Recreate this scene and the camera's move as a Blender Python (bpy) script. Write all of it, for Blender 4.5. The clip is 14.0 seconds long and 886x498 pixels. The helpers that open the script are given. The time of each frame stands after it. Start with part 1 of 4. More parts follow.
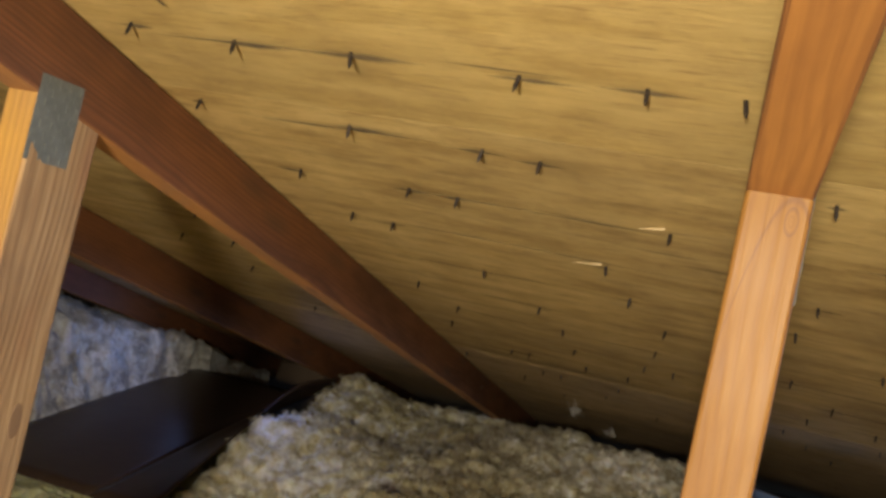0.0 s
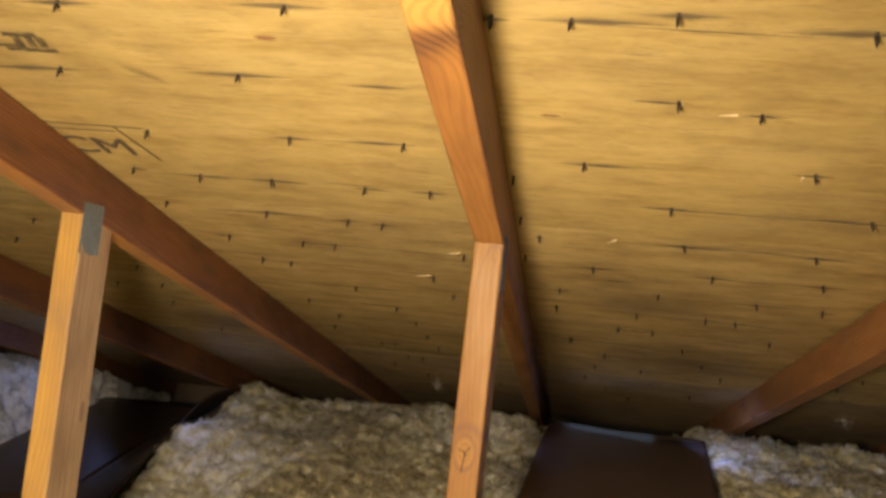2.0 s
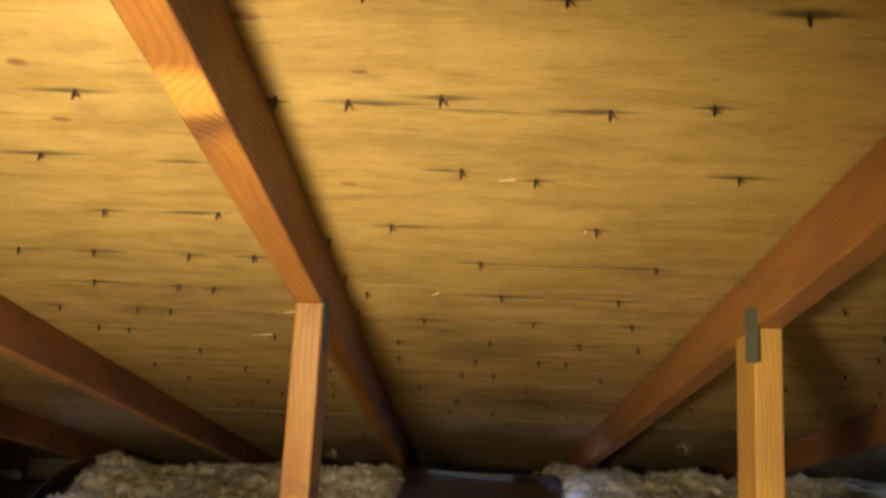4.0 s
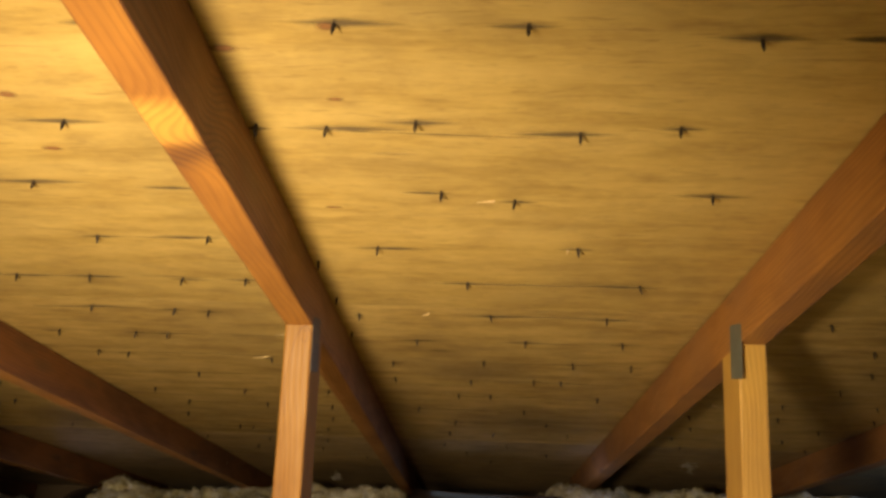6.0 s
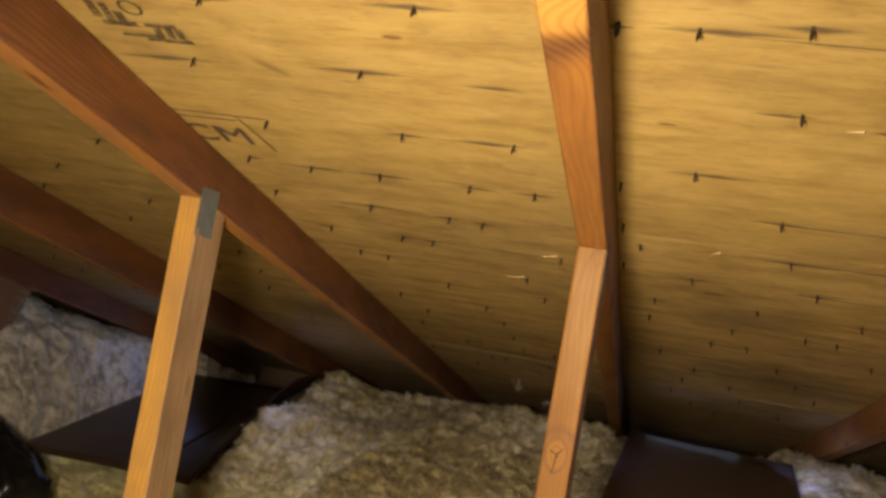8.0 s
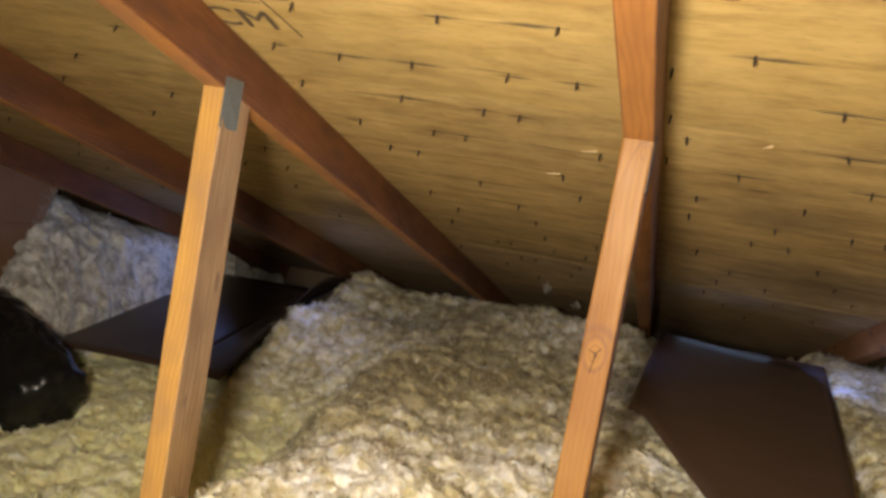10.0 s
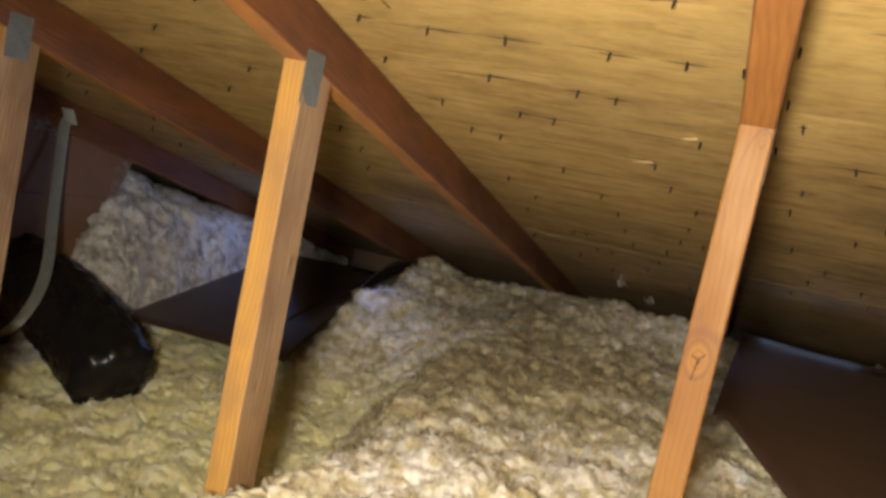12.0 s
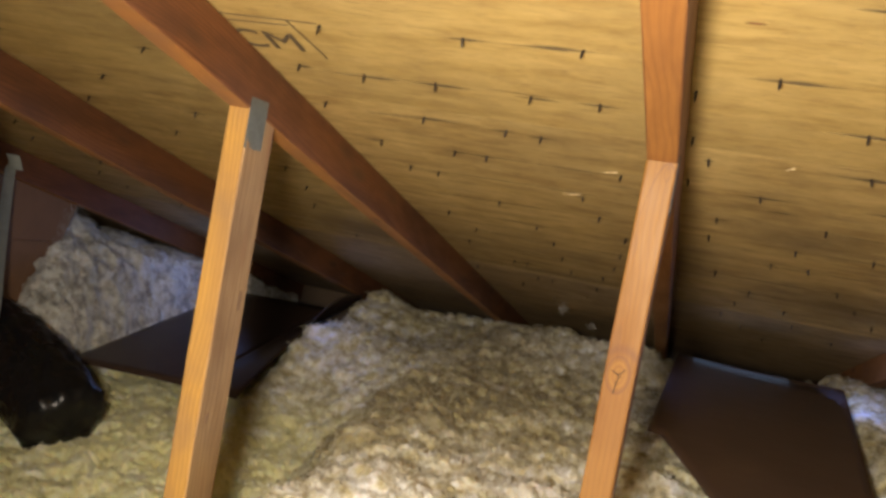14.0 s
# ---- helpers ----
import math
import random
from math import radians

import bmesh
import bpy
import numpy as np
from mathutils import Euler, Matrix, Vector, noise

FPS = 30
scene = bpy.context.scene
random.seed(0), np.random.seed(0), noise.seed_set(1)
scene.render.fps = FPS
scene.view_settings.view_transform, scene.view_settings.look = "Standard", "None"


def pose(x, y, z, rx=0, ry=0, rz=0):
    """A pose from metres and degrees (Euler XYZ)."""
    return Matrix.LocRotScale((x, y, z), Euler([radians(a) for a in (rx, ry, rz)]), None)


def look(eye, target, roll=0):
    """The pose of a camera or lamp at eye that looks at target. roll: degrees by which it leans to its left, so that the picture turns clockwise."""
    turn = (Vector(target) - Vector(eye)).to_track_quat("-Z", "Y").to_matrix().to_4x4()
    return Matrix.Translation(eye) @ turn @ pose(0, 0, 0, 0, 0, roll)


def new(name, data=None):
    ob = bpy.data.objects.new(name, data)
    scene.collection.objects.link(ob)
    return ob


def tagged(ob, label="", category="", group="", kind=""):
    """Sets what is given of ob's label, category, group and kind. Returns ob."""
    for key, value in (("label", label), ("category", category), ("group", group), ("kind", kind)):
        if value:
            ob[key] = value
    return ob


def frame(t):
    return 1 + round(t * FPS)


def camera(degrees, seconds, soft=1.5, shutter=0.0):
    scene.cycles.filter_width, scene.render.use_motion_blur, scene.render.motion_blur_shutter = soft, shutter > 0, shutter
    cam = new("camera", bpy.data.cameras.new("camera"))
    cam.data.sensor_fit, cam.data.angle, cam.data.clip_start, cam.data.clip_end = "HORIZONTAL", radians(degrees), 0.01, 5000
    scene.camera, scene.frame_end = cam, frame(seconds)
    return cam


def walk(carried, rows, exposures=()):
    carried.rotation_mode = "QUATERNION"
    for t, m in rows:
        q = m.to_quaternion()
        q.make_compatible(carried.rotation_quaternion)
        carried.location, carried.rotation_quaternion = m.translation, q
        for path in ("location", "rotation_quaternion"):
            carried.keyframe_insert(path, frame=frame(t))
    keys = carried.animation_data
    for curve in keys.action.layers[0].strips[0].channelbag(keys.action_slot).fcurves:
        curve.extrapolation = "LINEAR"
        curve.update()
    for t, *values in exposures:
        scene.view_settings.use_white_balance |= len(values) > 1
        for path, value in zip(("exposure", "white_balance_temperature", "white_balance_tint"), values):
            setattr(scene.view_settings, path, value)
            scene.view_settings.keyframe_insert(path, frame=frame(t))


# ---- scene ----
cam = camera(57.0, 14.0, soft=3.1)


def held(x, y, z, yaw, pitch, roll):
    return pose(x, y, z, 90 + pitch, 0, yaw) @ pose(0, 0, 0, 0, 0, roll)


# seconds, eye, yaw to the left, pitch up, roll
PATH = [
    (0.0, -0.020, -0.500, 0.900, 19.20, 2.78, 12.35),
    (0.5, -0.020, -0.600, 0.900, 16.30, 0.37, 10.37),
    (1.0, 0.064, -0.999, 0.885, 14.73, 1.49, 9.09),
    (1.5, 0.089, -1.011, 0.889, 13.37, 2.34, 7.02),
    (2.0, 0.125, -1.035, 0.899, 9.98, 4.58, 5.85),
    (2.5, 0.149, -1.041, 0.905, 7.16, 6.11, 4.79),
    (3.0, 0.164, -1.052, 0.917, 5.19, 7.82, 3.96),
    (3.5, 0.179, -1.060, 0.915, 3.51, 8.64, 3.01),
    (3.7, 0.193, -1.070, 0.915, 2.61, 8.46, 2.93),
    (5.8, 0.280, -1.108, 0.902, -0.01, 8.53, 0.70),
    (6.0, 0.247, -1.103, 0.910, 2.65, 10.04, 1.78),
    (6.5, 0.187, -1.096, 0.931, 8.17, 13.51, 3.65),
    (7.0, 0.124, -1.082, 0.936, 15.11, 13.98, 7.91),
    (7.5, 0.106, -1.072, 0.926, 16.23, 10.77, 8.79),
    (8.0, 0.099, -1.056, 0.893, 15.55, 3.83, 9.59),
    (8.2, 0.103, -1.056, 0.893, 15.64, 2.35, 9.94),
    (10.3, 0.072, -1.010, 0.878, 16.08, -3.20, 9.83),
    (10.5, 0.070, -1.008, 0.882, 16.11, -2.79, 10.00),
    (11.0, 0.035, -0.972, 0.873, 18.73, -3.12, 11.01),
    (11.5, 0.018, -0.953, 0.873, 19.92, -4.30, 11.48),
    (12.0, 0.019, -0.957, 0.871, 19.99, -4.85, 11.66),
    (12.5, 0.026, -0.969, 0.874, 19.59, -4.25, 11.93),
    (13.0, 0.036, -0.987, 0.878, 19.33, -2.70, 11.50),
    (13.5, 0.047, -1.010, 0.879, 18.53, -2.08, 10.35),
    (14.0, 0.061, -1.023, 0.877, 17.11, -1.89, 10.14),
]
# seconds, stops, kelvin, tint
EXPOSURE = [(0.0, -0.46, 5400, 10), (0.5, -0.20, 5400, 11), (1.0, -0.24, 5450, 13), (2.0, -0.52, 5900, 13), (3.0, -0.78, 6650, 12), (5.8, -0.58, 7000, 10), (6.5, -0.86, 7900, 10), (7.5, -1.24, 8300, 11), (8.0, -0.80, 6450, 14), (10.5, -0.30, 5400, 14), (14.0, -0.40, 5400, 14)]
walk(cam, [(t, held(*p)) for t, *p in PATH], EXPOSURE)

# ---- world and light ----
world = bpy.data.worlds.new("outside")
scene.world = world
world.use_nodes = True
wn = world.node_tree.nodes
sky = wn.new("ShaderNodeTexSky")
sky.sky_type, sky.sun_disc, sky.sun_elevation, sky.sun_rotation = "NISHITA", False, radians(35), radians(40)
wn["Background"].inputs["Strength"].default_value = 0.08
world.node_tree.links.new(sky.outputs["Color"], wn["Background"].inputs["Color"])


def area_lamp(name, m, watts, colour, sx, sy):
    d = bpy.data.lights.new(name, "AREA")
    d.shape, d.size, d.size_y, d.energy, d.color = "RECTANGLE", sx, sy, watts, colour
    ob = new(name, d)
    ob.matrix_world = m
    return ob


def spot_lamp(name, m, watts, colour, radius, degrees, blend):
    d = bpy.data.lights.new(name, "SPOT")
    d.energy, d.color, d.shadow_soft_size, d.spot_size, d.spot_blend = watts, colour, radius, radians(degrees), blend
    ob = new(name, d)
    ob.matrix_world = m
    return ob


# the work light beside the camera
spot_lamp("work_light", look((-0.050, -1.09, 0.85), (-0.22, 1.20, 0.36)), 146.0, (1.0, 0.79, 0.50), 0.06, 124, 1.0)
# added lamp for blue daylight off the east gable; no vent is built
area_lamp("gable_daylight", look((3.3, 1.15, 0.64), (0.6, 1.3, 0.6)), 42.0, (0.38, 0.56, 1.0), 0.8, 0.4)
# added strips hidden at the card baffles, standing in for leaking soffit daylight
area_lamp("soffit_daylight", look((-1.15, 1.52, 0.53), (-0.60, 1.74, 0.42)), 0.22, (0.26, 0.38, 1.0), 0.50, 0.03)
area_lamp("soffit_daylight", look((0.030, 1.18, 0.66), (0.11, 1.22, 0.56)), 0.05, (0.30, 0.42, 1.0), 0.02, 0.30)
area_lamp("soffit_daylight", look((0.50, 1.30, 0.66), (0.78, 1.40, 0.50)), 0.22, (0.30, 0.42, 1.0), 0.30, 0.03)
# added strip in the left bay that tints the gable heap blue
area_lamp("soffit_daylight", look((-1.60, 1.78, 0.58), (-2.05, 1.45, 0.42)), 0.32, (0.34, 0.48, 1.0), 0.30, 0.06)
# added strip for soffit daylight along the right baffle's rear lip
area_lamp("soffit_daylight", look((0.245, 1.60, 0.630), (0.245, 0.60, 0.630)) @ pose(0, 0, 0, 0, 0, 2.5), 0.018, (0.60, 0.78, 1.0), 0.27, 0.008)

# ---- plan ----
SLOPE = radians(12.71)
CA, SA = math.cos(SLOPE), math.sin(SLOPE)
DECK = 0.081            # deck above the underside of the middle rafter
JOINT = 1.0             # height of the underside of the middle rafter at y = 0


def on_slope(x, s, h=0.0):
    """A point s down the slope from y = 0 and h above the rafters' underside."""
    return Vector((x, s * CA + h * SA, JOINT - s * SA + h * CA))


SLOPE_TURN = Matrix(((1, 0, 0), (0, CA, SA), (0, -SA, CA))).to_4x4()


def slope_pose(x, s, h=0.0):
    return Matrix.Translation(on_slope(x, s, h)) @ SLOPE_TURN


def smooth(a, b, v):
    t = np.clip((v - a) / (b - a), 0, 1)
    return t * t * (3 - 2 * t)


# ---- mesh helpers ----
def part(name, bm, material, parent=None, label=""):
    """Links a bmesh, or a ready mesh, as one object under its thing."""
    if isinstance(bm, bmesh.types.BMesh):
        me = bpy.data.meshes.new(name)
        bm.to_mesh(me)
        bm.free()
    else:
        me = bm
    if material and not me.materials:
        me.materials.append(material)
    ob = new(name, me)
    if parent:
        ob.parent = parent
    if label:
        tagged(ob, label)
    return ob


def box(bm, x0, x1, y0, y1, z0, z1, bevel=0.0, m=None):
    vs = [bm.verts.new((x, y, z)) for x in (x0, x1) for y in (y0, y1) for z in (z0, z1)]
    fs = [bm.faces.new([vs[i] for i in f]) for f in ((0, 1, 3, 2), (4, 6, 7, 5), (0, 4, 5, 1), (2, 3, 7, 6), (0, 2, 6, 4), (1, 5, 7, 3))]
    if m is not None:
        bmesh.ops.transform(bm, matrix=m, verts=vs)
    if bevel:
        es = list({e for f in fs for e in f.edges})
        bmesh.ops.bevel(bm, geom=es, offset=bevel, segments=2, affect="EDGES")
    return vs


def smooth_faces(me):
    me.polygons.foreach_set("use_smooth", [True] * len(me.polygons))
    return me


def timber(name, length, x0, x1, z0, z1, seed, step=0.05, wear=0.0008, r=0.0025):
    """A sawn stick along y with eased, slightly worn edges, as a mesh."""
    ring = []
    for cx, cz, a0 in ((x1 - r, z1 - r, 0), (x0 + r, z1 - r, 90), (x0 + r, z0 + r, 180), (x1 - r, z0 + r, 270)):
        for a in (0, 45, 90):
            ring.append((cx + r * math.cos(radians(a0 + a)), cz + r * math.sin(radians(a0 + a))))
    n, count = len(ring), max(2, int(length / step))
    verts, faces = [], []
    mx, mz = (x0 + x1) / 2, (z0 + z1) / 2
    for k in range(count + 1):
        y = length * k / count
        for i, (x, z) in enumerate(ring):
            w = wear * noise.noise((seed * 7.1 + (i // 3) * 3.3, y * 9, 0.5)) + 0.5 * wear * noise.noise((seed + i, y * 40, 2.5))
            verts.append((x + math.copysign(w, x - mx), y, z + math.copysign(w, z - mz)))
    for k in range(count):
        for i in range(n):
            j = (i + 1) % n
            faces.append((k * n + i, k * n + j, (k + 1) * n + j, (k + 1) * n + i))
    faces.append(tuple(range(n)))
    faces.append(tuple(reversed(range(count * n, (count + 1) * n))))
    me = bpy.data.meshes.new(name)
    me.from_pydata(verts, [], [tuple(reversed(f)) for f in faces])
    bm = bmesh.new()
    bm.from_mesh(me)
    bmesh.ops.recalc_face_normals(bm, faces=bm.faces)
    bm.to_mesh(me)
    bm.free()
    return me


# ---- materials ----
class Nodes:
    """Short names for the nodes of one material."""

    def __init__(self, name):
        self.m = bpy.data.materials.new(name)
        self.m.use_nodes = True
        self.t = self.m.node_tree
        self.b = self.t.nodes["Principled BSDF"]
        self.out = self.t.nodes["Material Output"]

    def put(self, socket, value):
        if isinstance(value, bpy.types.NodeSocket):
            self.t.links.new(value, socket)
        elif isinstance(value, (tuple, list)) and socket.type == "RGBA":
            socket.default_value = (*value[:3], 1)
        else:
            socket.default_value = value

    def coords(self, kind="Object"):
        return self.t.nodes.new("ShaderNodeTexCoord").outputs[kind]

    def random(self):
        return self.t.nodes.new("ShaderNodeObjectInfo").outputs["Random"]

    def vec(self, op, a, b=None):
        n = self.t.nodes.new("ShaderNodeVectorMath")
        n.operation = op
        self.put(n.inputs[0], a)
        if b is not None:
            self.put(n.inputs[1], b)
        return n.outputs["Value"] if op in ("LENGTH", "DISTANCE", "DOT_PRODUCT") else n.outputs["Vector"]

    def xyz(self, v):
        n = self.t.nodes.new("ShaderNodeSeparateXYZ")
        self.put(n.inputs[0], v)
        return n.outputs

    def join(self, x, y, z):
        n = self.t.nodes.new("ShaderNodeCombineXYZ")
        for s, v in zip(n.inputs, (x, y, z)):
            self.put(s, v)
        return n.outputs[0]

    def calc(self, op, a, b=0.0, clamp=False):
        n = self.t.nodes.new("ShaderNodeMath")
        n.operation, n.use_clamp = op, clamp
        self.put(n.inputs[0], a)
        self.put(n.inputs[1], b)
        return n.outputs[0]

    def noise(self, v, scale, detail=4.0, rough=0.55, twist=0.0):
        n = self.t.nodes.new("ShaderNodeTexNoise")
        self.put(n.inputs["Vector"], v)
        n.inputs["Scale"].default_value, n.inputs["Detail"].default_value = scale, detail
        n.inputs["Roughness"].default_value, n.inputs["Distortion"].default_value = rough, twist
        return n.outputs["Fac"]

    def cells(self, v, scale, feature="F1"):
        n = self.t.nodes.new("ShaderNodeTexVoronoi")
        n.feature = feature
        self.put(n.inputs["Vector"], v)
        n.inputs["Scale"].default_value = scale
        return n.outputs["Distance"]

    def ramp(self, f, stops):
        n = self.t.nodes.new("ShaderNodeValToRGB")
        e = n.color_ramp.elements
        while len(e) < len(stops):
            e.new(0.5)
        for k, (p, c) in zip(e, stops):
            k.position = p
            k.color = (*c, 1) if isinstance(c, tuple) else (c, c, c, 1)
        self.put(n.inputs[0], f)
        return n.outputs["Color"]

    def mix(self, f, a, b, kind="MIX"):
        n = self.t.nodes.new("ShaderNodeMix")
        n.data_type, n.blend_type = "RGBA", kind
        self.put(n.inputs["Factor"], f)
        self.put(n.inputs["A"], a)
        self.put(n.inputs["B"], b)
        return n.outputs["Result"]

    def bump(self, height, distance, strength=1.0):
        n = self.t.nodes.new("ShaderNodeBump")
        n.inputs["Distance"].default_value, n.inputs["Strength"].default_value = distance, strength
        self.put(n.inputs["Height"], height)
        self.put(self.b.inputs["Normal"], n.outputs["Normal"])

    def surface(self, colour, rough, metal=0.0):
        self.put(self.b.inputs["Base Color"], colour)
        self.put(self.b.inputs["Roughness"], rough)
        self.put(self.b.inputs["Metallic"], metal)
        return self.m


def plywood(name, pale, mid, dark, grime, figure):
    """Rotary-cut veneer with its grain along x."""
    n = Nodes(name)
    shift = n.calc("MULTIPLY", n.random(), 37.0)
    c = n.vec("ADD", n.coords(), n.join(shift, shift, shift))
    p = n.xyz(c)
    wave = n.noise(n.join(n.calc("MULTIPLY", p["X"], 3.0), n.calc("MULTIPLY", p["Y"], 7.0), 0.0), 1.0, 4.0)
    yy = n.calc("ADD", p["Y"], n.calc("MULTIPLY", wave, 0.035))
    streak = n.noise(n.join(n.calc("MULTIPLY", p["X"], 7.0), n.calc("MULTIPLY", yy, 110.0), 0.0), 1.0, 6.0, 0.66)
    broad = n.noise(n.join(n.calc("MULTIPLY", p["X"], 4.0), n.calc("MULTIPLY", yy, 26.0), 3.0), 1.0, 5.0, 0.68)
    fine = n.noise(n.join(n.calc("MULTIPLY", p["X"], 26.0), n.calc("MULTIPLY", yy, 420.0), 0.0), 1.0, 3.0, 0.65)
    fleck = n.noise(n.join(n.calc("MULTIPLY", p["X"], 38.0), n.calc("MULTIPLY", yy, 150.0), 7.0), 1.0, 3.0, 0.6)
    blotch = n.noise(c, 3.1, 5.0, 0.66)
    haze = n.noise(c, 16.0, 4.0, 0.65)
    col = n.mix(n.ramp(broad, [(0.38, 0.0), (0.62, 1.0)]), mid, pale)
    col = n.mix(n.calc("MULTIPLY", n.ramp(broad, [(0.30, 1.0), (0.46, 0.0)]), 0.45 * figure), col, dark)
    col = n.mix(n.ramp(streak, [(0.56, 0.0), (0.74, 0.4 * figure)]), col, dark)
    col = n.mix(n.ramp(streak, [(0.26, 0.4 * figure), (0.42, 0.0)]), col, pale)
    # long soft patches where the knife has lifted the grain
    lift = n.noise(n.join(n.calc("MULTIPLY", p["X"], 10.0), n.calc("MULTIPLY", yy, 46.0), 11.0), 1.0, 5.0, 0.7, 0.6)
    col = n.mix(n.ramp(lift, [(0.55, 0.0), (0.66, 0.5 * figure)]), col, dark)
    col = n.mix(n.ramp(lift, [(0.32, 0.6), (0.46, 0.0)]), col, pale)
    col = n.mix(n.ramp(fine, [(0.45, 0.0), (0.72, 0.22)]), col, dark)
    col = n.mix(n.ramp(fleck, [(0.58, 0.0), (0.70, 0.34)]), col, dark)
    col = n.mix(n.ramp(haze, [(0.42, 0.0), (0.72, 0.28)]), col, mid)
    dash = n.noise(n.join(n.calc("MULTIPLY", p["X"], 17.0), n.calc("MULTIPLY", yy, 230.0), 23.0), 1.0, 2.0, 0.5, 0.4)
    thick = n.noise(n.join(n.calc("MULTIPLY", p["X"], 4.0), n.calc("MULTIPLY", p["Y"], 9.0), 29.0), 1.0, 3.0, 0.6)
    col = n.mix(n.calc("MULTIPLY", n.ramp(dash, [(0.61, 0.0), (0.67, 0.5)]), n.ramp(thick, [(0.40, 0.15), (0.60, 1.0)])), col, dark)
    mottle = n.noise(n.join(n.calc("MULTIPLY", p["X"], 11.0), n.calc("MULTIPLY", p["Y"], 22.0), 17.0), 1.0, 5.0, 0.7)
    col = n.mix(n.ramp(mottle, [(0.48, 0.0), (0.70, 0.42)]), col, dark)
    col = n.mix(n.ramp(mottle, [(0.30, 0.60), (0.46, 0.0)]), col, pale)
    col = n.mix(n.ramp(blotch, [(0.44, 0.0), (0.74, grime)]), col, (0.15, 0.105, 0.055))
    n.bump(n.calc("ADD", n.calc("ADD", n.calc("MULTIPLY", streak, 0.6), n.calc("MULTIPLY", lift, 1.6)), n.calc("MULTIPLY", fine, 0.4)), 0.0011, 0.5)
    return n.surface(col, n.ramp(haze, [(0.3, 0.52), (0.7, 0.7)]))


